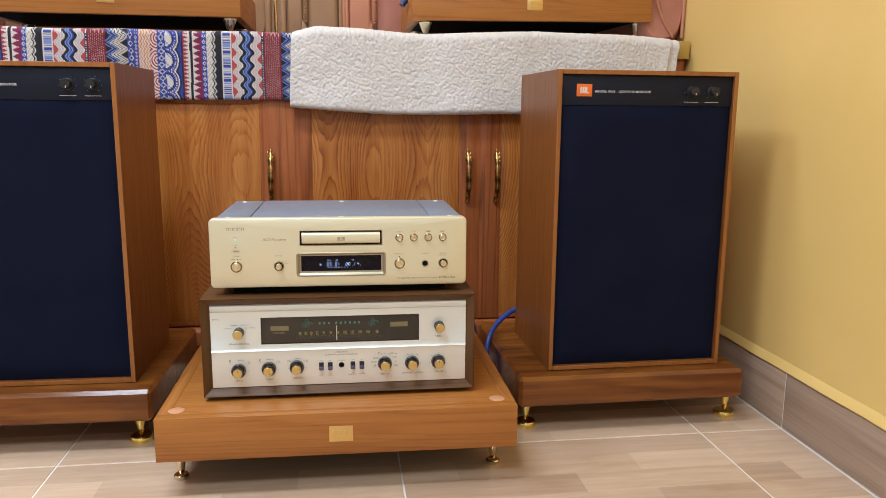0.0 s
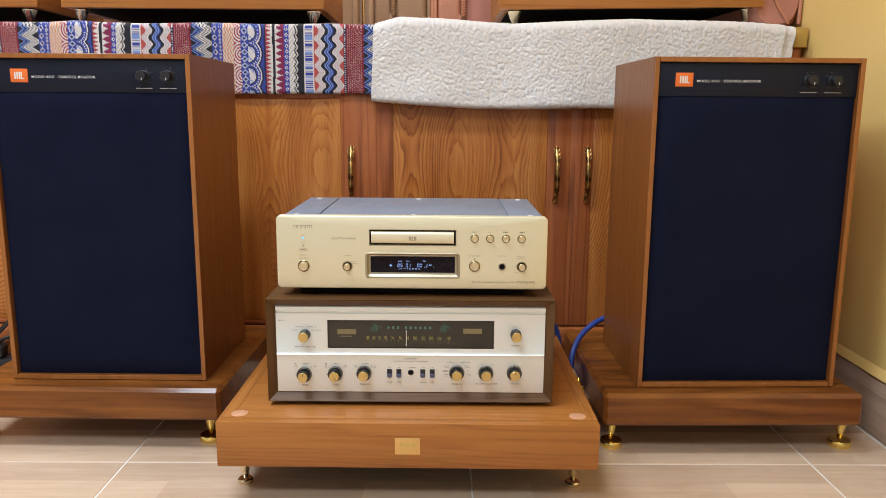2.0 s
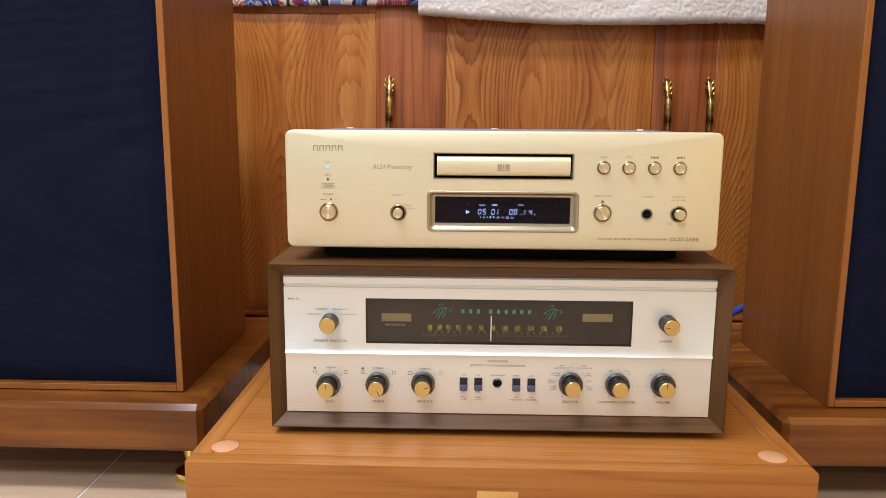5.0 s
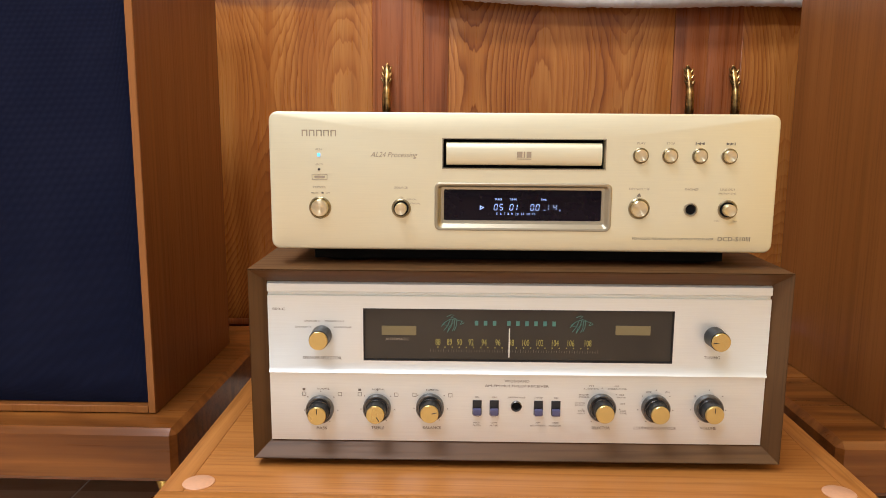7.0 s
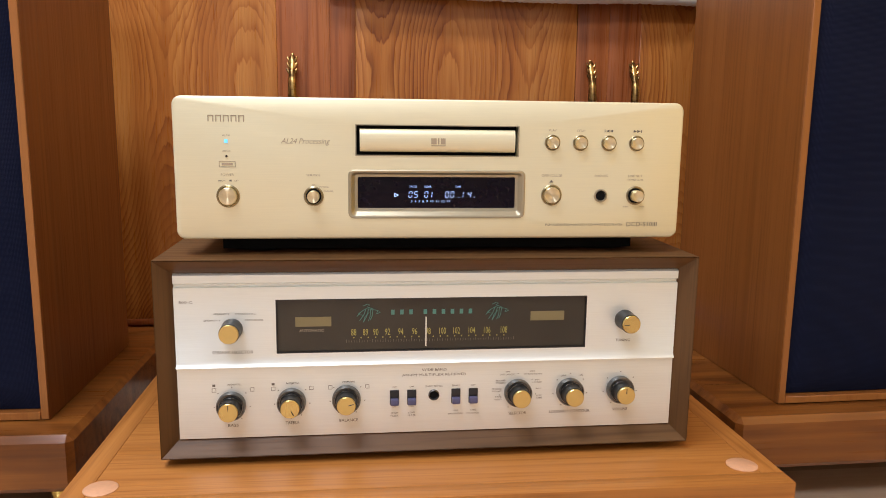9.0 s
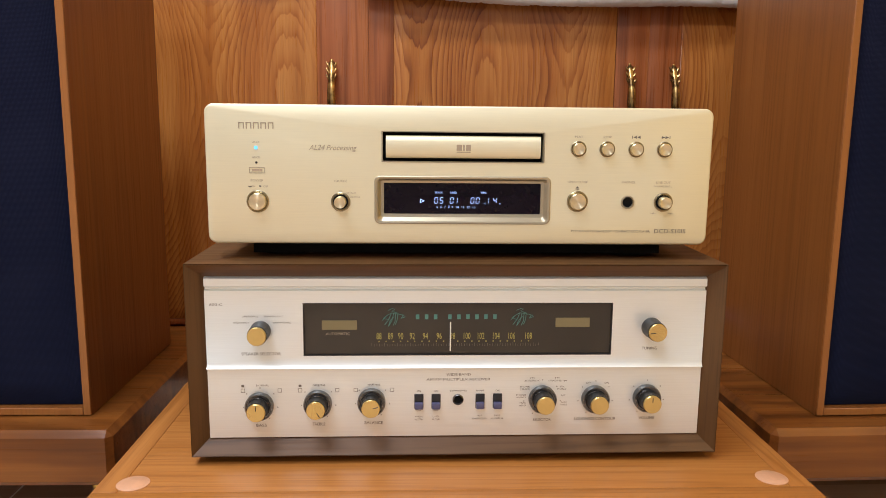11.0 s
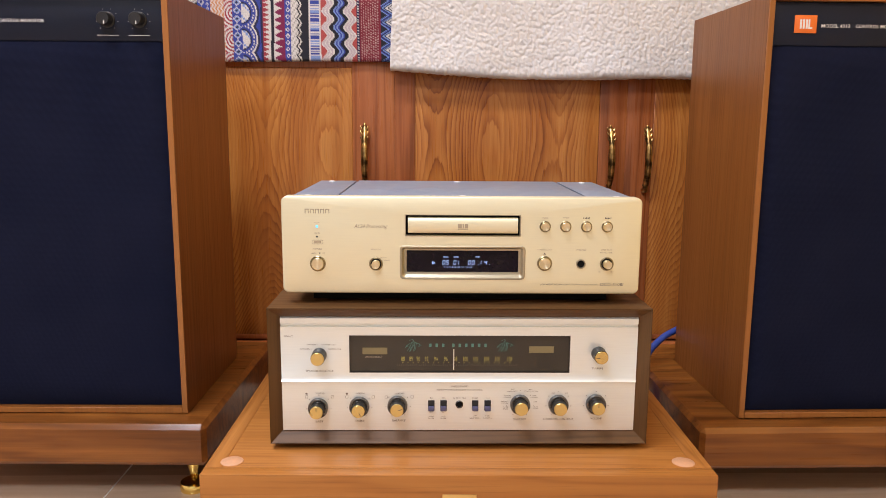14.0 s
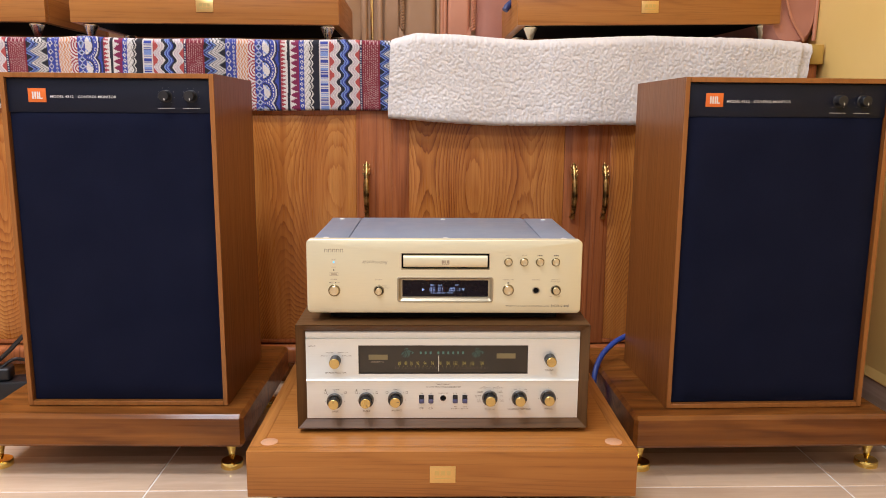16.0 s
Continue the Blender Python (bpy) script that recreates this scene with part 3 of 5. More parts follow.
def pad(x0, x1, z0, z1, material, puff=0.018, y=BACK_Y):
    """A padded leather field with soft edges."""
    b = bmesh.new()
    nx, nz = 14, 10
    grid = []
    for i in range(nx + 1):
        col = []
        for k in range(nz + 1):
            u, v = i / nx, k / nz
            f = min(1, 9 * min(u, 1 - u)) ** 0.5 * min(1, 9 * min(v, 1 - v)) ** 0.5
            col.append(b.verts.new((x0 + (x1 - x0) * u, y - puff * f, z0 + (z1 - z0) * v)))
        grid.append(col)
    for i in range(nx):
        for k in range(nz):
            b.faces.new((grid[i][k], grid[i + 1][k], grid[i + 1][k + 1], grid[i][k + 1]))
    part("leather_pad", b, material, back)


part("backing_board", box(-3.19, 0.871, BACK_Y, BACK_Y + 0.03, LEDGE_Z + 0.002, 1.6), TAN, back)
for x0, x1, mat in ((-1.0, -0.62, TAN), (-0.61, -0.222, TAN), (-0.158, -0.112, TAN), (-0.100, -0.008, TAN), (0.022, 0.090, PINK), (0.104, 0.40, ROSE), (0.41, 0.85, ROSE)):
    pad(x0, x1, LEDGE_Z + 0.004, 1.58, mat)
for x in (-0.214, -0.170):
    part("moulding", lathe([(0.009, LEDGE_Z + 0.003), (0.009, 1.58)], 16, at=(x, BACK_Y - 0.004, 0)), TAN, back)
part("gold_strip", box(-0.197, -0.189, BACK_Y - 0.010, BACK_Y - 0.0005, LEDGE_Z + 0.003, 1.58, 0.002), GOLD_STRIP, back, "narrow gold trim strip")
for x, mat in ((-0.002, TAN), (0.008, PINK), (0.0165, PINK)):
    part("piping", lathe([(0.0055, LEDGE_Z + 0.003), (0.0055, 1.58)], 12, at=(x, BACK_Y - 0.010, 0)), mat, back)
for x, mat, s in ((-0.106, TAN, 1), (0.097, PINK, -1)):
    b = None
    for k in range(88):
        z = 0.885 + 0.0078 * k
        b = tube([(x - 0.006, BACK_Y - 0.018, z - 0.0042), (x, BACK_Y - 0.0225, z), (x + 0.006, BACK_Y - 0.018, z + 0.0042)], [0.0024, 0.0038, 0.0024], 6, bm=b)
    part("twisted_cord", b, mat, back)
    b = bmesh.new()
    vs = [b.verts.new(p) for p in ((x - 0.010, BACK_Y - 0.026, 0.892), (x + s * 0.045, BACK_Y - 0.026, LEDGE_Z + 0.004), (x - 0.010 * s, BACK_Y - 0.026, LEDGE_Z + 0.004))]
    ws = [b.verts.new(v.co + Vector((0, 0.014, 0))) for v in vs]
    b.faces.new(vs)
    for k in range(3):
        b.faces.new((vs[k], vs[(k + 1) % 3], ws[(k + 1) % 3], ws[k]))
    bmesh.ops.recalc_face_normals(b, faces=b.faces[:])
    part("mitred_corner", b, mat, back)

# rose leather bolster at the end of the ledge
bolster = thing("leather_bolster", BENCH @ pose(0.80, 2.16, LEDGE_Z + 0.002), "puffy rose leather bolster with stitched piping against the wall", "bolster")
b = bmesh.new()
nu, nv = 28, 20
rows = []
for i in range(nu + 1):
    u = -1 + 2 * i / nu
    ring = []
    for k in range(nv):
        a = 2 * math.pi * k / nv
        cx, cz = math.copysign(abs(math.cos(a)) ** 0.55, math.cos(a)), math.copysign(abs(math.sin(a)) ** 0.55, math.sin(a))
        f = (1 - abs(u) ** 6) ** 0.35
        crease = 1 - 0.05 * math.exp(-((a - 1.9) / 0.12) ** 2)
        ring.append(b.verts.new((0.070 * cx * (0.75 + 0.25 * f) * crease - 0.012 * u, 0.20 * u, 0.17 + 0.168 * cz * (0.9 + 0.1 * f))))
    rows.append(ring)
for a, c in zip(rows, rows[1:]):
    for k in range(nv):
        b.faces.new((a[k], a[(k + 1) % nv], c[(k + 1) % nv], c[k]))
b.faces.new(rows[0][::-1])
b.faces.new(rows[-1])
bmesh.ops.recalc_face_normals(b, faces=b.faces[:])
part("cushion", b, ROSE, bolster)
part("piping", tube(curve_points([(-0.03, -0.206, 0.31), (-0.022, -0.209, 0.17), (0.0, -0.208, 0.08), (0.04, -0.203, 0.02)]), 0.003, 8), PINK, bolster, "pale stitched piping")
part("piping", tube(curve_points([(0.066, -0.198, 0.33), (0.068, -0.199, 0.17), (0.066, -0.198, 0.02)]), 0.0045, 8), PINK, bolster, "pale stitched piping")

# ---- cloths on the ledge ----


def tri(t):
    return abs((t % 1.0) * 2 - 1)


CREAM_C, NAVY_C, BLUE_C, RED_C, MAROON_C, INK_C, ORANGE_C, PINKW_C, SKY_C = (0.69, 0.645, 0.615), (0.018, 0.020, 0.075), (0.035, 0.06, 0.33), (0.36, 0.04, 0.055), (0.22, 0.015, 0.07), (0.012, 0.012, 0.022), (0.62, 0.25, 0.10), (0.62, 0.42, 0.40), (0.20, 0.30, 0.62)


LILAC_C, CORAL_C = (0.56, 0.46, 0.50), (0.46, 0.075, 0.07)


def printed(u, w):
    """The cloth's printed stripe pattern; u across the stripes, w along them, in millimetres."""
    u %= 400.0
    if u < 18:
        d = abs(u - 9) / 9 + tri(w / 15) * 1.0
        return CREAM_C if 0.72 < d < 0.9 else (BLUE_C if d > 0.9 else (NAVY_C if d < 0.4 else SKY_C))
    if u < 54:
        r = math.hypot((u - 18) * 1.12, ((w + 12) % 48) - 24)
        if r < 17:
            dots = ((int(u / 4) * 7 + int(w / 4) * 5) % 6) == 0
            return SKY_C if dots else CREAM_C
        if r < 20:
            return NAVY_C
        if r < 30:
            return CREAM_C if (int(math.atan2(((w + 12) % 48) - 24, u - 18) * 9) % 2 and 23.5 < r < 27) else BLUE_C
        return CREAM_C if r < 33 else NAVY_C if r < 38 else BLUE_C
    if u < 58:
        return NAVY_C
    if u < 71:
        return RED_C if (u - 58) / 13 < tri(w / 9) * 0.95 + 0.05 else CREAM_C
    if u < 79:
        return INK_C if u > 73 else CREAM_C
    if u < 100:
        h = tri(w / 14) ** 0.6 * 17
        return MAROON_C if 100 - u < h + 3 else CREAM_C
    if u < 111:
        d = abs(u - 105.5) / 5.5 + tri(w / 12)
        return CREAM_C if 0.45 < d < 0.8 else BLUE_C
    if u < 138:
        h = 9 + 7 * tri(w / 17) ** 0.5
        k = u - 111
        if k > h + 6:
            return INK_C
        if h < k < h + 3:
            return INK_C
        return (0.42, 0.40, 0.36) if (int(k / 3) + int(w / 4)) % 3 == 0 else CREAM_C
    if u < 146:
        return INK_C
    if u < 170:
        if u < 149 or u > 167:
            return CREAM_C
        return CREAM_C if math.sin(w * 1.35) + 0.6 * math.sin(w * 0.37) > 0.35 else (SKY_C if math.sin(w * 0.21) > 0.3 else BLUE_C)
    if u < 239:
        k = (u - 168) + 5.0 * math.sin(w * 2 * math.pi / 30)
        for edge, c in ((8, CORAL_C), (10, CREAM_C), (14, LILAC_C), (16, CREAM_C), (20, LILAC_C), (23, CREAM_C), (31, INK_C), (34, SKY_C), (37, BLUE_C), (40, SKY_C), (43, BLUE_C), (50, INK_C), (53, CREAM_C), (57, LILAC_C), (59, CREAM_C), (63, LILAC_C), (66, CREAM_C), (99, CORAL_C)):
            if k < edge:
                return c
    if u < 245:
        return CREAM_C if tri(w / 5) < 0.4 and 240.5 < u < 243.5 else NAVY_C
    if u < 285:
        row = math.floor(u / 4.4)
        dot = math.hypot((u / 4.4) % 1 - 0.5, (w / 4.8 + 0.5 * (row % 2) + 0.12 * math.sin(row * 2.7 + w * 0.3)) % 1 - 0.5)
        f = 0.75 if dot < 0.27 and 248 < u < 282 else 0.0
        return tuple(a + (c - a) * f for a, c in zip((0.21, 0.014, 0.03), PINKW_C))
    if u < 333:
        k = (u - 285) + 11 * (1 - 2 * tri(w / 26))
        for edge, c in ((3, INK_C), (6, SKY_C), (9, BLUE_C), (13, NAVY_C), (17, SKY_C), (20, INK_C), (25, CREAM_C), (28, INK_C), (33, CREAM_C), (36, INK_C), (40, CREAM_C), (43, (0.35, 0.36, 0.33)), (99, INK_C)):
            if k < edge:
                return c
    if u < 358:
        a, b2 = abs(u - 340) / 7 + tri(w / 16), abs(u - 352) / 4 + tri(w / 8)
        return CREAM_C if 0.55 < a < 0.85 or 0.4 < b2 < 0.8 else (NAVY_C if a < 0.3 else BLUE_C)
    if u < 384:
        return ORANGE_C if ((u - 358) + 5 * tri(w / 11)) % 6.5 < 3.6 else CREAM_C
    r = math.hypot((u - 400) * 1.1, ((w + 12) % 48) - 24)
    return CREAM_C if int(r / 3.2) % 2 else RED_C


def printed_cloth():
    """A cotton cloth lying on the ledge and hanging over its front edge."""
    x0, x1, y_front = -1.20, -0.098, 1.908
    nx = 780
    path = [(2.34 - 0.30 * k / 6, 0.803) for k in range(6)]
    path += [(2.04 - (2.04 - y_front - 0.012) * k / 58, 0.803) for k in range(59)]
    path += [(y_front + 0.012 - 0.012 * math.sin(radians(a)), 0.791 + 0.012 * math.cos(radians(a))) for a in (20, 40, 60, 80)]
    path += [(y_front, 0.791 - (0.791 - 0.655) * k / 76) for k in range(77)]
    path += [(y_front + 0.004 * (1 - math.cos(radians(a))), 0.655 - 0.005 * math.sin(radians(a))) for a in (30, 60, 90)]
    s, run = [0.0], 0.0
    for a, c in zip(path, path[1:]):
        run += math.hypot(a[0] - c[0], a[1] - c[1])
        s.append(run)
    verts, cols = [], []
    for i in range(nx + 1):
        x = x0 + (x1 - x0) * i / nx
        for (y, z), d in zip(path, s):
            hang = max(0.0, min(1.0, (0.791 - z) / 0.14))
            wav = 0.0035 * math.sin(x * 17 + 0.7) + 0.002 * math.sin(x * 41)
            lift = 0.0025 * noise.noise(Vector((x * 7, d * 7, 0))) + 0.003 * math.exp(-((x + 0.80) / 0.04) ** 2)
            verts.append((x + 0.0015 * noise.noise(Vector((x * 6, d * 9, 5))), y - wav * hang, z + (lift + 0.002 if hang < 0.05 else -0.0015 * math.sin(x * 9) * hang)))
            uu = 38 + (x + 0.385 + 0.0012 * noise.noise(Vector((x * 30, d * 30, 9)))) * 1026
            cols.append((*printed(uu, d * 1000), 1.0))
    n = len(path)
    faces = [(i * n + k, i * n + k + 1, (i + 1) * n + k + 1, (i + 1) * n + k) for i in range(nx) for k in range(n - 1)]
    me = bpy.data.meshes.new("printed_cloth")
    me.from_pydata(verts, [], faces)
    layer = me.color_attributes.new("print", "FLOAT_COLOR", "POINT")
    layer.data.foreach_set("color", np.array(cols, dtype=np.float32).ravel())
    me.materials.append(PRINT)
    me.shade_smooth()
    ob = new("patterned_cloth", me)
    ob.matrix_world = BENCH
    mod = ob.modifiers.new("thickness", "SOLIDIFY")
    mod.thickness, mod.offset = 0.0022, 0.0
    return tagged(ob, "patterned red, blue and cream cotton cloth hanging off the ledge", "cloth")


printed_cloth()


def fleece_layer(name, x0, x1, nx, yf, zt, z_low):
    """A thick layer of curly fleece over the ledge with a rolled lower edge."""
    th = 0.010
    outer = [(2.33 - 0.30 * k / 8, zt) for k in range(8)]
    outer += [(2.03 - (2.03 - yf - 0.018) * k / 72, zt) for k in range(73)]
    outer += [(yf + 0.018 - 0.018 * math.sin(radians(a)), zt - 0.018 + 0.018 * math.cos(radians(a))) for a in (15, 30, 45, 60, 75, 90)]
    outer += [(yf, zt - 0.018 - (zt - 0.018 - z_low) * k / 100) for k in range(1, 101)]
    outer += [(yf + 0.009 - 0.009 * math.cos(radians(a)), z_low - 0.009 * math.sin(radians(a))) for a in (30, 60, 90, 120, 150, 180)]
    inner = [(yf + 0.018, z_low + 0.02), (yf + 0.016, 0.72), (yf + 0.016, 0.79), (yf + 0.022, zt - th), (2.1, zt - th), (2.33, zt - th)]
    path = outer + inner
    n = len(path)
    verts = []
    for i in range(nx + 1):
        u = i / nx
        x = x0 + (x1 - x0) * u
        end = min(1.0, 14 * min(u, 1 - u)) ** 0.5
        droop = 0.010 * math.sin(min(1, u * 2.2) * math.pi * 0.5) + 0.003 * math.sin(x * 13)
        for k, (y, z) in enumerate(path):
            a, c = path[max(k - 1, 0)], path[min(k + 1, n - 1)]
            d = math.hypot(c[0] - a[0], c[1] - a[1]) + 1e-9
            ny, nz = (c[1] - a[1]) / d, -(c[0] - a[0]) / d
            p = Vector((x, y, z)) * 170
            near = noise.voronoi(p + 0.35 * noise.noise_vector(p * 0.8))[0]
            fuzz = (0.0016 * (1.0 - 1.7 * near[0] ** 2) + 0.0006 * noise.noise(p * 0.45)) if k < len(outer) else 0.0
            hang = max(0.0, min(1.0, (0.80 - z) / 0.16))
            slow = 0.007 * noise.noise(Vector((x * 5, y * 6, z * 9))) * end
            top = float(np.interp(x, (-0.12, -0.07, 0.05, 0.19, 0.33, 0.47, 0.60, 0.73, 0.82), (0.002, 0.010, 0.007, 0.000, 0.005, 0.012, 0.009, 0.005, 0.001))) * (1 - hang) * (1 if k < len(outer) else 0)
            sag = -droop * hang + top - (0.007 if u < 0.5 else 0.002) * (1 - end) * (1 - hang)
            xx = x - 0.022 * hang * u ** 6 + 0.007 * (1 - hang) * (1 - u) ** 6 + 0.0025 * noise.noise(Vector((0, y * 60, z * 60))) * (1 if i in (0, nx) else 0)
            verts.append((xx, y + ny * (fuzz + slow), z + nz * (fuzz + slow * 0.5) + sag))
    faces = [(i * n + k, (i + 1) * n + k, (i + 1) * n + (k + 1) % n, i * n + (k + 1) % n) for i in range(nx) for k in range(n)]
    faces += [tuple(range(n)), tuple(nx * n + k for k in reversed(range(n)))]
    me = bpy.data.meshes.new(name)
    me.from_pydata(verts, [], faces)
    bm = bmesh.new()
    bm.from_mesh(me)
    bmesh.ops.recalc_face_normals(bm, faces=bm.faces[:])
    bm.to_mesh(me)
    bm.free()
    me.materials.append(SHERPA)
    me.shade_smooth()
    return new(name, me)


throw = thing("fleece_throw", BENCH, "thick cream sherpa fleece throw draped over the ledge", "throw")
for name, x0, x1, nx, yf, zt, z_low, label in (("top_layer", -0.126, 0.806, 610, 1.886, 0.809, 0.640, "curly cream upper layer"), ("under_layer", 0.770, 0.832, 40, 1.893, 0.806, 0.668, "folded cream layer showing past the upper one")):
    tagged(fleece_layer(name, x0, x1, nx, yf, zt, z_low), label).parent = throw

# ---- equipment stands ----


def stand(m, w, d, h, foot_h, foot_kind, label, group, inset=(0.024, 0.024)):
    """A hollow-box wooden equipment stand with mitred edges, plaque, pale caps and metal feet; origin under its front centre."""
    s = thing("equipment_stand", m, label, "equipment stand", group)
    z0, z1, t = foot_h, foot_h + h, 0.020
    part("front_board", box(-w / 2, w / 2, 0, t, z0, z1, 0.0007), WOOD_STAND, s)
    part("back_board", box(-w / 2, w / 2, d - t, d, z0, z1, 0.0012), WOOD_STAND, s)
    for x0 in (-w / 2, w / 2 - t):
        part("side_board", box(x0, x0 + t, t + 0.0001, d - t - 0.0001, z0, z1, 0.0007), WOOD_STAND_Y, s)
    part("top_board", box(-w / 2 + t + 0.0001, w / 2 - t - 0.0001, t + 0.0001, d - t - 0.0001, z1 - 0.02, z1 - 0.0002, 0.0004), WOOD_STAND, s)
    # wooden underside coloured black to carry the shade of the gap below
    part("bottom_board", box(-w / 2 + t + 0.0003, w / 2 - t - 0.0003, t + 0.0003, d - t - 0.0003, z0 + 0.002, z0 + 0.012), BLACK_MATT, s)
    pq = part("plaque", box(-0.0195, 0.0195, -0.0015, 0.0004, z0 + h / 2 - 0.0135, z0 + h / 2 + 0.0135, 0.0005), PLAQUE, s, "small etched gold plaque")
    part("engraving", bars([(-0.012, 0.012, z0 + h / 2 - 0.0065, z0 + h / 2 - 0.0050), (-0.012, -0.005, z0 + h / 2 - 0.001, z0 + h / 2 + 0.006), (-0.003, 0.004, z0 + h / 2 - 0.001, z0 + h / 2 + 0.006), (0.006, 0.012, z0 + h / 2 - 0.001, z0 + h / 2 + 0.006)], -0.0016), GOLD_SATIN, pq)
    for x in (-w / 2 + 0.028, w / 2 - 0.029):
        for y in (0.035, d - 0.036):
            part("wood_cap", lathe([(0.0132, z1 - 0.003), (0.0132, z1 + 0.0003), (0.0128, z1 + 0.0006), (0.0, z1 + 0.0006)], 28, at=(x, y, 0)), DOWEL, s, "round pale wooden cap")
    for x in (-w / 2 + inset[0], w / 2 - inset[1]):
        for y in (0.084 if foot_kind == "spike" else 0.05, d - 0.06):
            if foot_kind == "spike":
                f = part("foot", lathe([(0.0132, foot_h), (0.0132, foot_h - 0.012), (0.0124, foot_h - 0.016), (0.0062, 0.016), (0.0035, 0.009)], 28, at=(x, y, 0)), PALE_BRASS, s, "tapered brass spike foot")
                part("spike_pad", lathe([(0.0122, 0.0), (0.0125, 0.001), (0.0125, 0.006), (0.0110, 0.0075), (0.004, 0.0070)], 28, at=(x, y, 0)), PALE_BRASS, f)
            else:
                part("foot", lathe([(0.0168, foot_h), (0.0165, foot_h - 0.003), (0.0150, foot_h - 0.005), (0.0030, 0.002), (0.0, 0.0)], 24, at=(x, y, 0)), PALE_BRASS, s, "pale brass cone foot")
    return s


stand(pose(-0.003, 1.228, 0.0) @ pose(0, 0, 0, 0, 0, 0.5), 0.590, 0.47, 0.073, 0.069, "spike", "honey-coloured wooden equipment stand on brass spikes under the receiver", "equipment stands", (0.019, 0.024))
stand(BENCH @ pose(-0.541, 1.953, 0.8045), 0.604, 0.352, 0.076, 0.038, "cone", "honey-coloured wooden equipment stand on cone feet over the patterned cloth", "equipment stands", (0.024, 0.032))
stand(BENCH @ pose(0.473, 1.945, 0.8130) @ pose(0, 0, 0, 0, -0.9, 0), 0.606, 0.352, 0.076, 0.037, "cone", "honey-coloured wooden equipment stand on cone feet over the fleece", "equipment stands", (0.036, 0.020))
stand(BENCH @ pose(-1.200, 1.953, 0.8045), 0.604, 0.352, 0.076, 0.038, "cone", "honey-coloured wooden equipment stand on cone feet over the patterned cloth", "equipment stands", (0.030, 0.044))

# ---- loudspeakers on their plinths ----


def speaker_plinth(m, feet):
    p = thing("speaker_plinth", m, "glossy walnut loudspeaker plinth on gold spikes", "plinth", "speaker plinths")
    w, d, z0, z1 = 0.466, 0.412, 0.060, 0.1205
    part("slab", box(-w / 2, w / 2, 0, d, z0, z1, 0.0065, 1), WOOD_PLINTH, p, smooth=False)
    for x in feet:
        for y in (0.055, d - 0.055):
            f = part("spike", lathe([(0.0140, z0), (0.0140, z0 - 0.006), (0.0132, z0 - 0.008), (0.0062, 0.028), (0.0056, 0.020), (0.003, 0.013)], 32, at=(x, y, 0)), GOLD, p, "polished gold spike")
            part("spike_pad", lathe([(0.0198, 0.0), (0.0204, 0.001), (0.0204, 0.010), (0.0192, 0.0122), (0.0085, 0.0105), (0.004, 0.0105)], 36, at=(x, y, 0)), GOLD, f, "round gold floor pad")
    return p


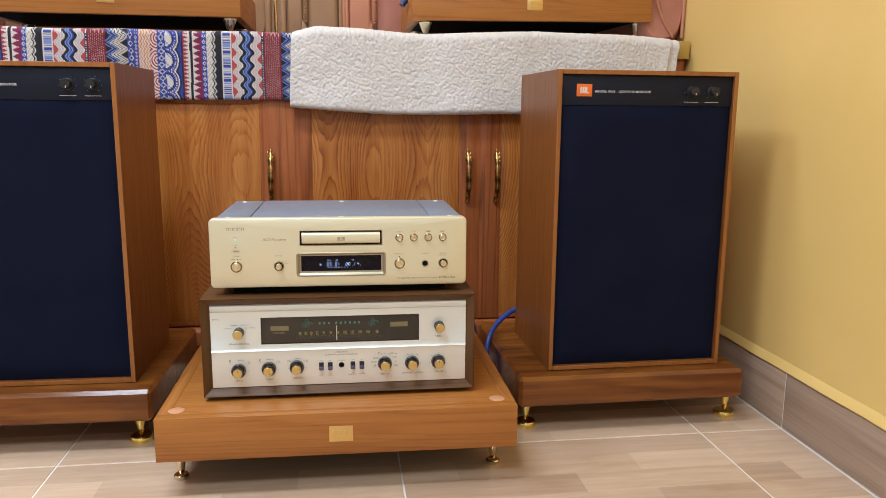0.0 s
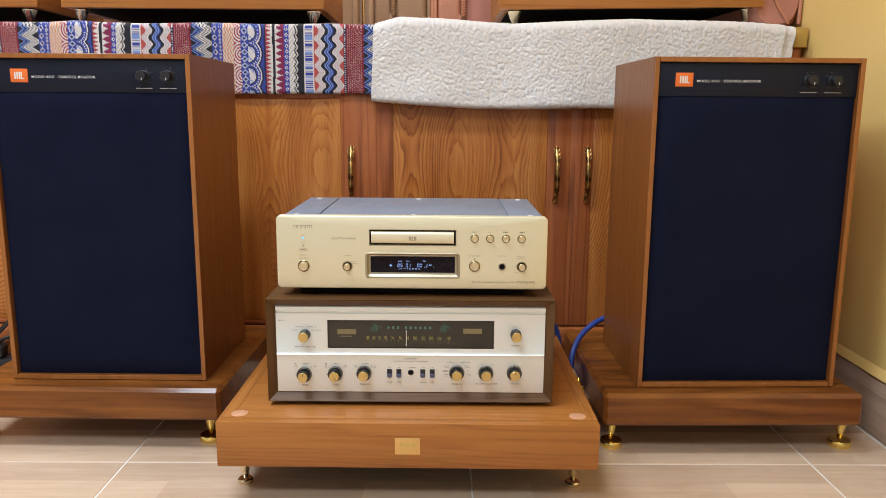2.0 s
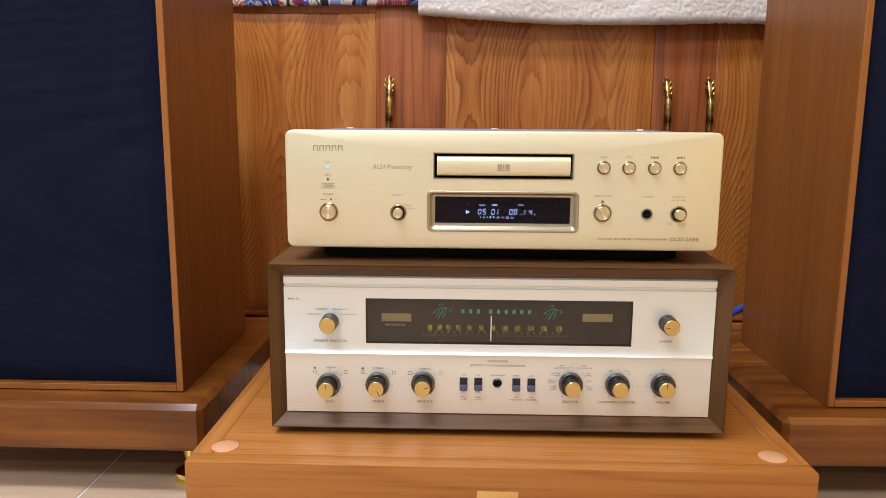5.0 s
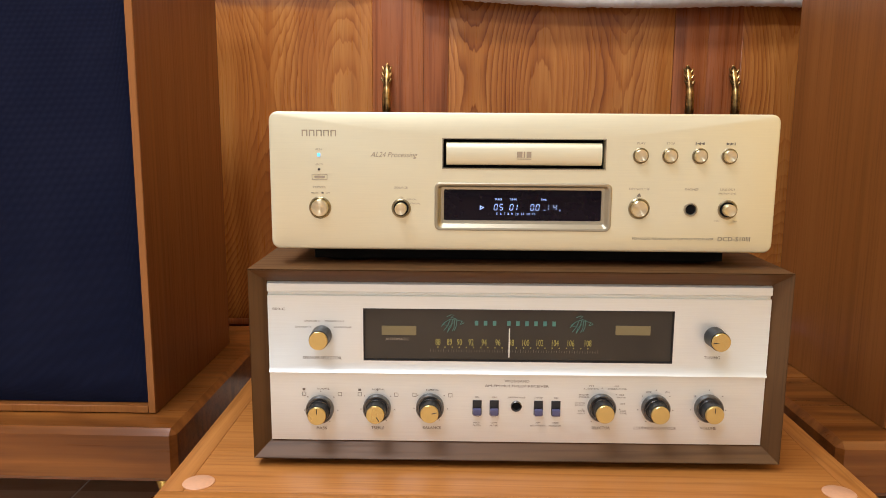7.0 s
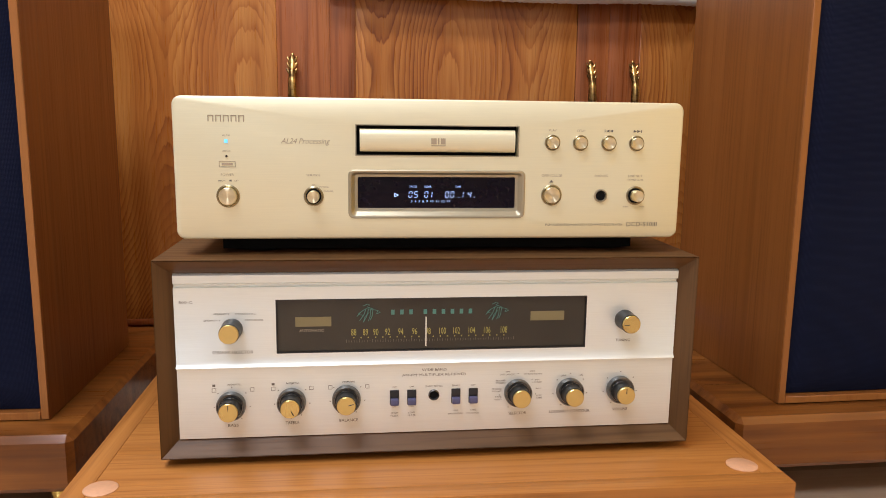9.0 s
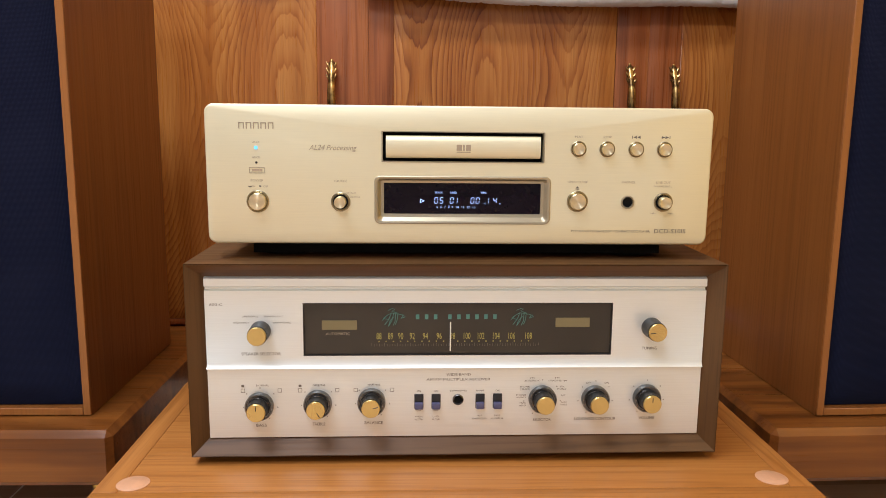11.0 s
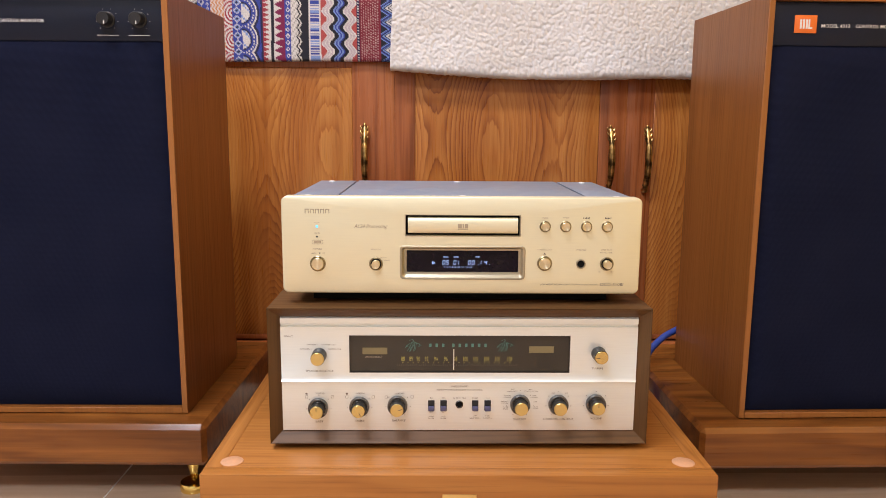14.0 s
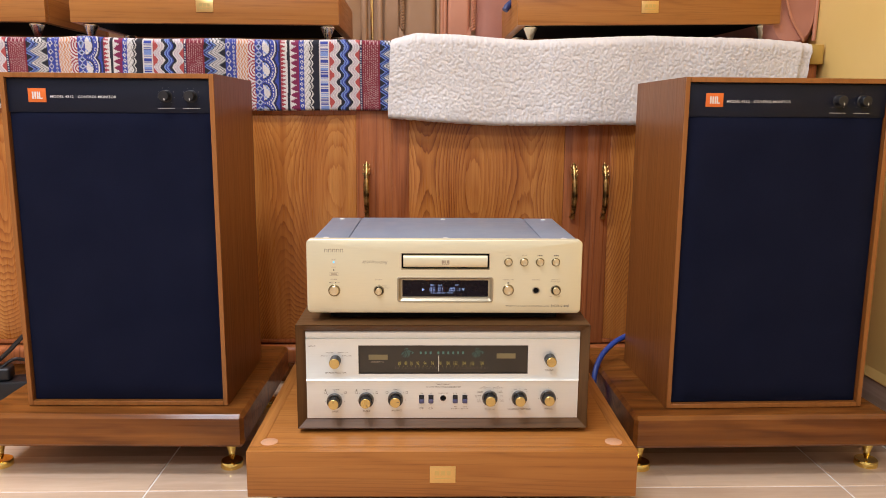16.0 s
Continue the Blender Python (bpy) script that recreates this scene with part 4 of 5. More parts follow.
def loudspeaker(m, dx, w):
    s = thing("loudspeaker", m, "walnut bookshelf loudspeaker with dark blue grille on a plinth", "loudspeaker", "loudspeakers")
    h, d, t = 0.585, 0.268, 0.0085
    b = bmesh.new()
    loops = []
    for x, z, y in ((w / 2, h, d), (w / 2, h, 0.0008), (w / 2 - 0.0008, h - 0.0008, 0.0), (w / 2 - t, h - t, 0.0), (w / 2 - t, h - t, d - 0.02)):
        z_low = h - z
        loops.append([b.verts.new(p) for p in ((-x, y, z_low), (x, y, z_low), (x, y, z), (-x, y, z))])
    for a, c in zip(loops, loops[1:]):
        for k in range(4):
            b.faces.new((a[k], a[(k + 1) % 4], c[(k + 1) % 4], c[k]))
    b.faces.new(loops[0])
    b.faces.new(loops[-1])
    bmesh.ops.recalc_face_normals(b, faces=b.faces[:])
    part("cabinet", b, WOOD_SPEAKER, s)
    fr = None
    for x0, x1, z0, z1 in ((-w / 2, -w / 2 + t, 0, h), (w / 2 - t, w / 2, 0, h), (-w / 2 + t, w / 2 - t, h - t, h), (-w / 2 + t, w / 2 - t, 0, t)):
        fr = box(x0 + 0.0004, x1 - 0.0004, -0.0012, 0.0004, z0 + 0.0004, z1 - 0.0004, 0.0003, 1, fr)
    part("edge_band", fr, WOOD_EDGE, s, "lighter walnut front edge band")
    xi, zb, zt, zs = w / 2 - t - 0.0006, t + 0.0008, h - t - 0.0008, h - 0.0612
    panel = part("control_panel", box(-xi, xi, 0.005, 0.016, zs - 0.004, zt, 0.0008), PANEL_DARK, s, "charcoal control panel")
    g = bmesh.new()
    nx, nz = 22, 30
    grid = []
    for i in range(nx + 1):
        col = []
        for k in range(nz + 1):
            u, v = i / nx, k / nz
            f = (min(1, 26 * min(u, 1 - u)) * min(1, 32 * min(v, 1 - v))) ** 0.5
            col.append(g.verts.new((-xi + 0.001 + (2 * xi - 0.002) * u, 0.008 - 0.0055 * f, zb + (zs - zb) * v)))
        grid.append(col)
    for i in range(nx):
        for k in range(nz):
            g.faces.new((grid[i][k], grid[i + 1][k], grid[i + 1][k + 1], grid[i][k + 1]))
    rim = [e for e in g.edges if e.is_boundary]
    ext = bmesh.ops.extrude_edge_only(g, edges=rim)
    for v in [e for e in ext["geom"] if isinstance(e, bmesh.types.BMVert)]:
        v.co.y = 0.016
    bmesh.ops.recalc_face_normals(g, faces=g.faces[:])
    part("grille", g, GRILLE, s, "dark navy cloth grille")
    zc = h - 0.0375
    bd = part("badge", box(-0.1475 + dx, -0.1175 + dx, 0.0038, 0.0052, zc - 0.0115, zc + 0.0115, 0.0004), ORANGE, s, "orange badge")
    part("badge_mark", bars([(a + dx, c + dx, e, f) for a, c, e, f in [(-0.1405, -0.1380, zc - 0.006, zc + 0.006), (-0.1365, -0.1340, zc - 0.006, zc + 0.006), (-0.1325, -0.1300, zc - 0.006, zc + 0.006), (-0.1290, -0.1270, zc - 0.006, zc + 0.006), (-0.1270, -0.1235, zc - 0.006, zc - 0.004)]], 0.0037), WHITE_INK, bd)
    lettering("MODEL 4312", -0.0915 + dx, zc - 0.002, 0.039, 0.0044, 0.0044, WHITE_INK, panel, bold=0.002)
    lettering("CONTROL MONITOR", -0.0325 + dx, zc - 0.002, 0.064, 0.0044, 0.0044, WHITE_INK, panel, bold=0.002)
    for kx in (0.083 + dx, 0.125 + dx):
        kn = part("knob", lathe([(0.0105, 0.0), (0.0105, 0.002), (0.0092, 0.003), (0.0088, 0.014), (0.0078, 0.0155), (0.0, 0.0155)], 28, "-y", at=(kx, 0.005, zc)), BLACK, s, "black level knob")
        part("pointer", box(kx + 0.001, kx + 0.0022, -0.0109, -0.0103, zc - 0.0072, zc - 0.003), WHITE_INK, kn)
        tk = None
        for a in range(-140, 141, 40):
            ra = radians(90 - a)
            px, pz = kx + 0.0143 * math.cos(ra), zc + 0.0143 * math.sin(ra)
            tk = box(px - 0.0003, px + 0.0003, 0.0045, 0.0052, pz - 0.0003, pz + 0.0003, bm=tk)
        part("scale_marks", tk, WHITE_INK, panel)
        part("caption_bar", bars([(kx - 0.0145 + 0.0029 * q, kx - 0.0124 + 0.0029 * q, zc - 0.0206, zc - 0.0197) for q in range(10)], 0.0047), WHITE_INK, panel)
    return s


speaker_plinth(pose(0.5690, 1.421, 0, 0, 0, 1.8), (-0.2045, 0.2265))
speaker_plinth(pose(-0.5845, 1.415, 0), (-0.2285, 0.1955))
loudspeaker(pose(0.5822, 1.4605, 0.1213) @ pose(0, 0, 0, 0, 0, 2.2), 0.005, 0.361)
loudspeaker(pose(-0.5675, 1.459, 0.1213) @ pose(0, 0, 0, 0, 0, 0.4), 0.013, 0.357)

# ---- disc player ----


def seven(ch, x, z, w, h, bm, lean=0.16):
    """Seven-segment digit out of thin bars."""
    on = {"0": "abcdef", "1": "bc", "2": "abged", "3": "abgcd", "4": "fgbc", "5": "afgcd", "8": "abcdefg"}[ch]
    t = h * 0.06
    seg = {"a": (0, 1, h, h), "g": (0, 1, h / 2, h / 2), "d": (0, 1, 0, 0), "f": (0, 0, h / 2, h), "b": (1, 1, h / 2, h), "e": (0, 0, 0, h / 2), "c": (1, 1, 0, h / 2)}
    for k in on:
        a, b_, za, zb = seg[k]
        xa, xb = x + a * w, x + b_ * w
        if za == zb:
            q = [(xa + t, za - t), (xb - t, za - t), (xb - t, za + t), (xa + t, za + t)]
        else:
            q = [(xa - t, za + t * 1.4), (xa + t, za + t * 1.4), (xa + t, zb - t * 1.4), (xa - t, zb - t * 1.4)]
        vs = [bm.verts.new((px + lean * pz, 0, z + pz)) for px, pz in q]
        bm.faces.new(vs)


def round_button(p, x, z, r, y=0.0, label="", kind=BUTTON):
    base = part("button_ring", lathe([(r * 1.30, 0.0), (r * 1.30, 0.0005), (r * 1.20, 0.0009), (r * 1.06, 0.0003), (r * 0.96, 0.0003)], 32, "-y", at=(x, y, z)), RING, p)
    part("button", lathe([(r, 0.0), (r, 0.0032), (r * 0.95, 0.0040), (r * 0.90, 0.0042), (r * 0.45, 0.0037), (0, 0.0035)], 40, "-y"), kind, base, label or "turned metal button", pose(x, y, z))


def disc_player(m):
    p = thing("disc_player", m, "champagne-gold compact disc player stacked on the receiver", "disc player")
    zb = 0.332 - 0.319
    ox, oz = 0.0, 0.319

    def Z(z):
        return z - oz

    face = part("front_panel", rounded_plate(-0.2162, 0.2138, Z(0.3325), Z(0.4496), 0.0, 0.016, 0.0075), CHAMPAGNE, p, "champagne brushed aluminium front panel")
    carve(face, [box(-0.0684, 0.0684, -0.01, 0.010, Z(0.4030), Z(0.4278)), box(-0.0735, 0.0735, -0.01, 0.004, Z(0.3526), Z(0.3888)), box(-0.0675, 0.0675, -0.01, 0.0135, Z(0.3578), Z(0.3850)), lathe([(0.0042, -0.012), (0.0042, 0.006)], 24, "-y", at=(0.1425, 0, Z(0.3695)))])
    # tray
    part("tray_well", box(-0.0683, 0.0683, 0.0088, 0.0098, Z(0.4031), Z(0.4277)), BLACK_MATT, p)
    b = bmesh.new()
    prof = [(0.0085, 0.4060), (0.0012, 0.4060), (-0.0002, 0.4064), (-0.0012, 0.4075), (-0.0022, 0.4105), (-0.0026, 0.4150), (-0.0022, 0.4200), (-0.0012, 0.4232), (-0.0002, 0.4244), (0.0012, 0.4248), (0.0085, 0.4248)]
    ends = [[b.verts.new((x, yy, Z(zz))) for yy, zz in prof] for x in (-0.0655, 0.0655)]
    for k in range(len(prof)):
        b.faces.new((ends[0][k], ends[1][k], ends[1][(k + 1) % len(prof)], ends[0][(k + 1) % len(prof)]))
    b.faces.new(ends[0])
    b.faces.new(ends[1])
    bmesh.ops.recalc_face_normals(b, faces=b.faces[:])
    tray = part("tray_door", b, CHAMPAGNE, p, "closed champagne tray door with a bowed face")
    part("tray_rim", bars([(-0.0692, 0.0692, Z(0.4276), Z(0.4284)), (-0.0692, 0.0692, Z(0.4024), Z(0.4032)), (-0.0692, -0.0683, Z(0.4032), Z(0.4276)), (0.0683, 0.0692, Z(0.4032), Z(0.4276))], 0.0, 0.0004), CHAMPAGNE_DARK, p, "olive champagne rim round the tray")
    part("tray_mark", bars([(-0.006, -0.0015, Z(0.4125), Z(0.4175)), (-0.0005, 0.0008, Z(0.4125), Z(0.4175)), (0.002, 0.006, Z(0.4125), Z(0.4175)), (-0.006, 0.006, Z(0.4110), Z(0.4117))], -0.00262), TAUPE_INK, tray)
    # display
    b = bmesh.new()
    loops = []
    for x, z0, z1, y in ((0.0754, 0.3499, 0.3909, 0.0036), (0.0754, 0.3499, 0.3909, -0.0006), (0.0746, 0.3507, 0.3901, -0.0010), (0.0728, 0.3522, 0.3886, -0.0006), (0.0700, 0.3555, 0.3868, 0.0022), (0.0674, 0.3582, 0.3848, 0.0028), (0.0674, 0.3582, 0.3848, 0.0120)):
        rr = max(0.0012, 0.0048 - (0.0754 - x) * 0.5)
        loop = []
        for cx, cz, a0 in ((-x + rr, z0 + rr, 180), (x - rr, z0 + rr, 270), (x - rr, z1 - rr, 0), (-x + rr, z1 - rr, 90)):
            loop += [b.verts.new((cx + rr * math.cos(radians(a0 + a)), y, Z(cz + rr * math.sin(radians(a0 + a))))) for a in (0, 22.5, 45, 67.5, 90)]
        loops.append(loop)
    for a, c in zip(loops, loops[1:]):
        for k in range(20):
            b.faces.new((a[k], a[(k + 1) % 20], c[(k + 1) % 20], c[k]))
    bmesh.ops.recalc_face_normals(b, faces=b.faces[:])
    part("display_bezel", b, CHAMPAGNE_DARK, p, "stepped champagne display bezel", smooth=False)
    win = part("display_window", box(-0.0674, 0.0674, 0.0048, 0.0118, Z(0.3583), Z(0.3847)), BLACK_SHINE, p, "black fluorescent display showing track and time")
    b = bmesh.new()
    for ch, x in (("0", -0.0243), ("5", -0.0196), ("0", -0.0108), ("1", -0.0073), ("0", 0.0070), ("0", 0.0116), ("1", 0.0197), ("4", 0.0265)):
        seven(ch, x, Z(0.3672), 0.0026, 0.0050, b, 0.12)
    tri_v = [b.verts.new((-0.0365 + dx, 0, Z(0.3692) + dz)) for dx, dz in ((0, -0.0020), (0.0040, 0.0), (0, 0.0020), (0.0008, 0.0011), (0.0025, 0.0), (0.0008, -0.0011))]
    b.faces.new((tri_v[0], tri_v[1], tri_v[4], tri_v[5]))
    b.faces.new((tri_v[1], tri_v[2], tri_v[3], tri_v[4]))
    b.faces.new((tri_v[2], tri_v[0], tri_v[5], tri_v[3]))
    bmesh.ops.translate(b, verts=b.verts[:], vec=(0, 0.0046, 0))
    part("digits", b, GLOW, win, "glowing blue-white digits", smooth=False)
    for word, x, w in (("TRACK", -0.0205, 0.0066), ("INDEX", -0.0078, 0.0058), ("TIME", 0.0182, 0.0050)):
        lettering(word, x, Z(0.3765), w, 0.0017, 0.0046, GLOW, win)
    lettering("5  6  7  8  9  10  11  12  13", -0.0055, Z(0.3640), 0.0335, 0.0020, 0.0046, GLOW, win)
    lettering("m", 0.0192, Z(0.3672), 0.0013, 0.0011, 0.0046, GLOW, win)
    lettering("s", 0.0325, Z(0.3672), 0.0011, 0.0011, 0.0046, GLOW, win)
    # buttons, knobs and socket
    round_button(p, -0.1737, Z(0.3685), 0.0073, label="round power button")
    for x in (0.0982, 0.1228, 0.1478, 0.1725):
        round_button(p, x, Z(0.4148), 0.0052)
    round_button(p, 0.0988, Z(0.3700), 0.0070, label="round tray button")
    for x, z in ((-0.1040, 0.3685), (0.1738, 0.3697)):
        ring = part("dial_ring", lathe([(0.0083, 0.0), (0.0083, 0.0006), (0.0074, 0.0010), (0.0066, 0.0003), (0.0050, 0.0003)], 32, "-y", at=(x, 0, Z(z))), RING, p)
        # black disc paints the shade in the gap round the knob
        part("shadow_gap", lathe([(0.0064, 0.0002), (0.0064, 0.0005), (0.0, 0.0005)], 28, "-y", at=(x, 0, Z(z))), BLACK_MATT, ring)
        part("dial_knob", lathe([(0.0050, 0.0), (0.0050, 0.0078), (0.0046, 0.0086), (0.0025, 0.0083), (0.0, 0.0082)], 36, "-y"), BUTTON, ring, "small turned dial knob", pose(x, 0, Z(z)))
    sock = part("phone_socket", lathe([(0.0058, 0.0), (0.0058, 0.0012), (0.0048, 0.0014), (0.0040, 0.0), (0.0038, -0.004)], 28, "-y", at=(0.1425, 0, Z(0.3695))), CHAMPAGNE_DARK, p, "round phone socket")
    part("socket_hole", lathe([(0.0040, -0.0050), (0.0040, 0.0003), (0.0, 0.0003)], 24, "-y", at=(0.1425, 0, Z(0.3695))), BLACK_MATT, sock)
    # print on the panel
    y = -0.00025
    part("maker_mark", bars([(-0.1880 + 0.0061 * k + a, -0.1880 + 0.0061 * k + a + 0.0008, Z(0.4292), Z(0.4345)) for k in range(5) for a in (0.0, 0.0038)] + [(-0.1880 + 0.0061 * k, -0.1880 + 0.0061 * k + 0.0046, Z(0.4337), Z(0.4345)) for k in range(5)], y, 0.0001), TAUPE_INK, face)
    lettering("AL24 Processing", -0.1100, Z(0.4135), 0.040, 0.0058, y, TAUPE_INK, face, slant=0.35)
    for word, x, z, w, h, ink in (("POWER", -0.1738, 0.3862, 0.0105, 0.0019, TAUPE_INK), ("SOURCE", -0.1040, 0.3862, 0.0112, 0.0019, TAUPE_INK), ("AL24", -0.1740, 0.4182, 0.0060, 0.0015, TAUPE_INK), ("HDCD", -0.1740, 0.4055, 0.0066, 0.0015, TAUPE_INK), ("PLAY", 0.0982, 0.4252, 0.0068, 0.0018, TAUPE_INK), ("STOP", 0.1228, 0.4252, 0.0072, 0.0018, TAUPE_INK), ("OPEN/CLOSE", 0.0985, 0.3868, 0.0175, 0.0019, TAUPE_INK), ("PHONES", 0.1425, 0.3868, 0.0115, 0.0019, TAUPE_INK), ("LINE OUT", 0.1730, 0.3868, 0.0125, 0.0019, TAUPE_INK), ("PHONES LEVEL", 0.1730, 0.3835, 0.0150, 0.0014, TAUPE_INK), ("ON", -0.1742 - 0.0030, 0.3812, 0.0030, 0.0014, TAUPE_INK), ("OFF", -0.1742 + 0.0075, 0.3812, 0.0038, 0.0014, TAUPE_INK), ("CD", -0.1040, 0.3778, 0.0028, 0.0014, TAUPE_INK), ("OPTICAL", -0.0950, 0.3762, 0.0085, 0.0014, TAUPE_INK), ("COAXIAL", -0.0918, 0.3728, 0.0085, 0.0014, TAUPE_INK), ("MIN", 0.1655, 0.3600, 0.0040, 0.0013, TAUPE_INK), ("MAX", 0.1805, 0.3600, 0.0043, 0.0013, TAUPE_INK), ("PCM AUDIO TECHNOLOGY / COMPACT DISC PLAYER", 0.1290, 0.3442, 0.0690, 0.0019, GREY_INK), ("DCD-S10III", 0.1810, 0.3445, 0.0275, 0.0038, GREY_INK)):
        lettering(word, x, Z(z), w, h, y, ink, face)
    part("panel_mark", bars([(-0.1812, -0.1785, Z(0.3808), Z(0.3814)), (-0.1722, -0.1705, Z(0.3806), Z(0.3820))], y, 0.0001), GREY_INK, face)
    part("format_box", bars([(-0.1802, -0.1670, Z(0.3968), Z(0.3972)), (-0.1802, -0.1670, Z(0.3924), Z(0.3928)), (-0.1802, -0.1798, Z(0.3928), Z(0.3968)), (-0.1674, -0.1670, Z(0.3928), Z(0.3968)), (-0.1780, -0.1692, Z(0.3939), Z(0.3957))], y, 0.0001), TAUPE_INK, face)
    for cx, s in ((0.1478, -1), (0.1725, 1)):
        b = bmesh.new()
        for k in (-0.5, 0.5):
            c0 = cx + k * 0.0032
            b.faces.new([b.verts.new((c0 - s * 0.0016, y, Z(0.4240))), b.verts.new((c0 + s * 0.0016, y, Z(0.4252))), b.verts.new((c0 - s * 0.0016, y, Z(0.4264)))])
        b.faces.new([b.verts.new((cx + s * (0.0036 + a), y, Z(zz))) for a, zz in ((0, 0.4240), (0.0006, 0.4240), (0.0006, 0.4264), (0, 0.4264))])
        part("skip_mark", b, GREY_INK, face, smooth=False)
    b = bmesh.new()
    b.faces.new([b.verts.new((0.0985 + a, y, Z(zz))) for a, zz in ((-0.0016, 0.3812), (0.0016, 0.3812), (0, 0.3832))])
    b.faces.new([b.verts.new((0.0985 + a, y, Z(zz))) for a, zz in ((-0.0016, 0.3803), (0.0016, 0.3803), (0.0016, 0.3808), (-0.0016, 0.3808))])
    part("eject_mark", b, GREY_INK, face, smooth=False)
    part("indicator", box(-0.1752, -0.1728, y - 0.0004, y + 0.0004, Z(0.4122), Z(0.4150)), LED, face, "lit blue indicator")
    part("indicator", lathe([(0.0010, 0.0), (0.0010, 0.0006), (0, 0.0006)], 16, "-y", at=(-0.1740, 0, Z(0.4012))), BLACK, face, "unlit dark indicator")
    # body
    body = part("body", box(-0.2090, 0.2090, 0.0163, 0.275, Z(0.334), Z(0.4458), 0.002), GREY_LID, p, "grey steel body")
    part("lid_centre", box(-0.1500, 0.1500, 0.0170, 0.268, Z(0.4462), Z(0.4480), 0.0008), GREY_LID, p)
    for x0, x1 in ((-0.2080, -0.1535), (0.1535, 0.2080)):
        part("lid_side", box(x0, x1, 0.0170, 0.268, Z(0.4462), Z(0.4476), 0.0008), GREY_LID, p)
    for x in (-0.188, 0.0, 0.188):
        for yy in (0.024, 0.246):
            part("screw", lathe([(0.0048, Z(0.4474)), (0.0046, Z(0.4487)), (0.0034, Z(0.4491)), (0.0, Z(0.4492))], 18, at=(x, yy, 0)), WHITE_INK, p, "bright lid screw")
    part("base_pan", box(-0.185, 0.182, 0.030, 0.262, Z(0.3275), Z(0.3338)), BLACK_MATT, p)
    for x in (-0.155, 0.155):
        for yy in (0.055, 0.235):
            part("foot", lathe([(0.030, 0.0), (0.030, Z(0.3274)), (0.027, Z(0.3274))], 28, at=(x, yy, 0)), BLACK_MATT, p, "black round foot")
    part("front_skirt", box(-0.183, 0.180, 0.022, 0.030, 0.002, Z(0.3336)), BLACK_MATT, p)
    return p


disc_player(pose(0.0, 1.318, 0.3195) @ pose(0, 0, 0, 0, 0, 0.6))

# ---- tuner-receiver ----


def receiver(m):
    p = thing("receiver", m, "vintage tube receiver with silver face in a dark walnut case", "receiver")

    def Z(z):
        return z - 0.1428

    xl, xr, zl, zh, d = -0.2320, 0.2272, 0.1497, 0.3190, 0.33
    fx0, fx1, fz0, fz1 = -0.2185, 0.2135, 0.1630, 0.3065
    # case boards with an inward-sloping front bevel
    def board(quad_front, quad_inner, material, name):
        b = bmesh.new()
        f = [b.verts.new(v) for v in quad_front]
        i = [b.verts.new(v) for v in quad_inner]
        fb = [b.verts.new((v[0], d, v[2])) for v in quad_front]
        ib = [b.verts.new((v[0], d, v[2])) for v in quad_inner]
        for q in ((f[0], f[1], i[1], i[0]), (f[1], f[0], fb[0], fb[1]), (i[0], i[1], ib[1], ib[0]), (fb[0], ib[0], ib[1], fb[1]), (f[0], i[0], ib[0], fb[0]), (i[1], f[1], fb[1], ib[1])):
            b.faces.new(q)
        bmesh.ops.recalc_face_normals(b, faces=b.faces[:])
        sharp = [e for e in b.edges if all(abs(v.co.y) < 0.001 for v in e.verts)]
        bmesh.ops.bevel(b, geom=sharp, offset=0.0012, segments=2, affect="EDGES")
        part(name, b, material, p)

    y_out, y_in = 0.0, 0.0125
    o = {"bl": (xl, y_out, Z(zl)), "br": (xr, y_out, Z(zl)), "tl": (xl, y_out, Z(zh)), "tr": (xr, y_out, Z(zh))}
    i = {"bl": (fx0, y_in, Z(fz0)), "br": (fx1, y_in, Z(fz0)), "tl": (fx0, y_in, Z(fz1)), "tr": (fx1, y_in, Z(fz1))}
    board((o["tl"], o["tr"]), (i["tl"], i["tr"]), WOOD_TUNER, "case_top")
    board((o["br"], o["bl"]), (i["br"], i["bl"]), WOOD_TUNER, "case_bottom")
    board((o["bl"], o["tl"]), (i["bl"], i["tl"]), WOOD_TUNER_Z, "case_side")
    board((o["tr"], o["br"]), (i["tr"], i["br"]), WOOD_TUNER_Z, "case_side")
    part("back_panel", box(fx0, fx1, d - 0.012, d - 0.004, Z(fz0), Z(fz1)), BLACK_MATT, p)
    for x in (-0.19, 0.19):
        for yy in (0.05, d - 0.05):
            part("foot", lathe([(0.014, 0.0), (0.014, Z(0.1484)), (0.012, Z(0.1484))], 20, at=(x, yy, 0)), BLACK_MATT, p, "black rubber foot")
    # stepped silver face
    b = bmesh.new()
    prof = [(0.0150, fz0), (0.0105, fz0 + 0.0004), (0.0105, 0.2252), (0.0077, 0.2259), (0.0076, 0.2265), (0.0100, 0.2299), (0.0100, 0.2945), (0.0130, 0.2951), (0.0130, 0.2972), (0.0095, 0.2985), (0.0095, 0.3050), (0.0120, fz1), (0.0150, fz1)]
    ends = [[b.verts.new((x, y, Z(z))) for y, z in prof] for x in (fx0 + 0.0004, fx1 - 0.0004)]
    for k in range(len(prof)):
        b.faces.new((ends[0][k], ends[1][k], ends[1][(k + 1) % len(prof)], ends[0][(k + 1) % len(prof)]))
    b.faces.new(ends[0][::-1])
    b.faces.new(ends[1])
    bmesh.ops.recalc_face_normals(b, faces=b.faces[:])
    face = part("face_panel", b, SILVER, p, "pale brushed aluminium face with a bright ridge", smooth=False)
    carve(face, [box(-0.1358, 0.1315, 0.0, 0.03, Z(0.2372), Z(0.2838))])
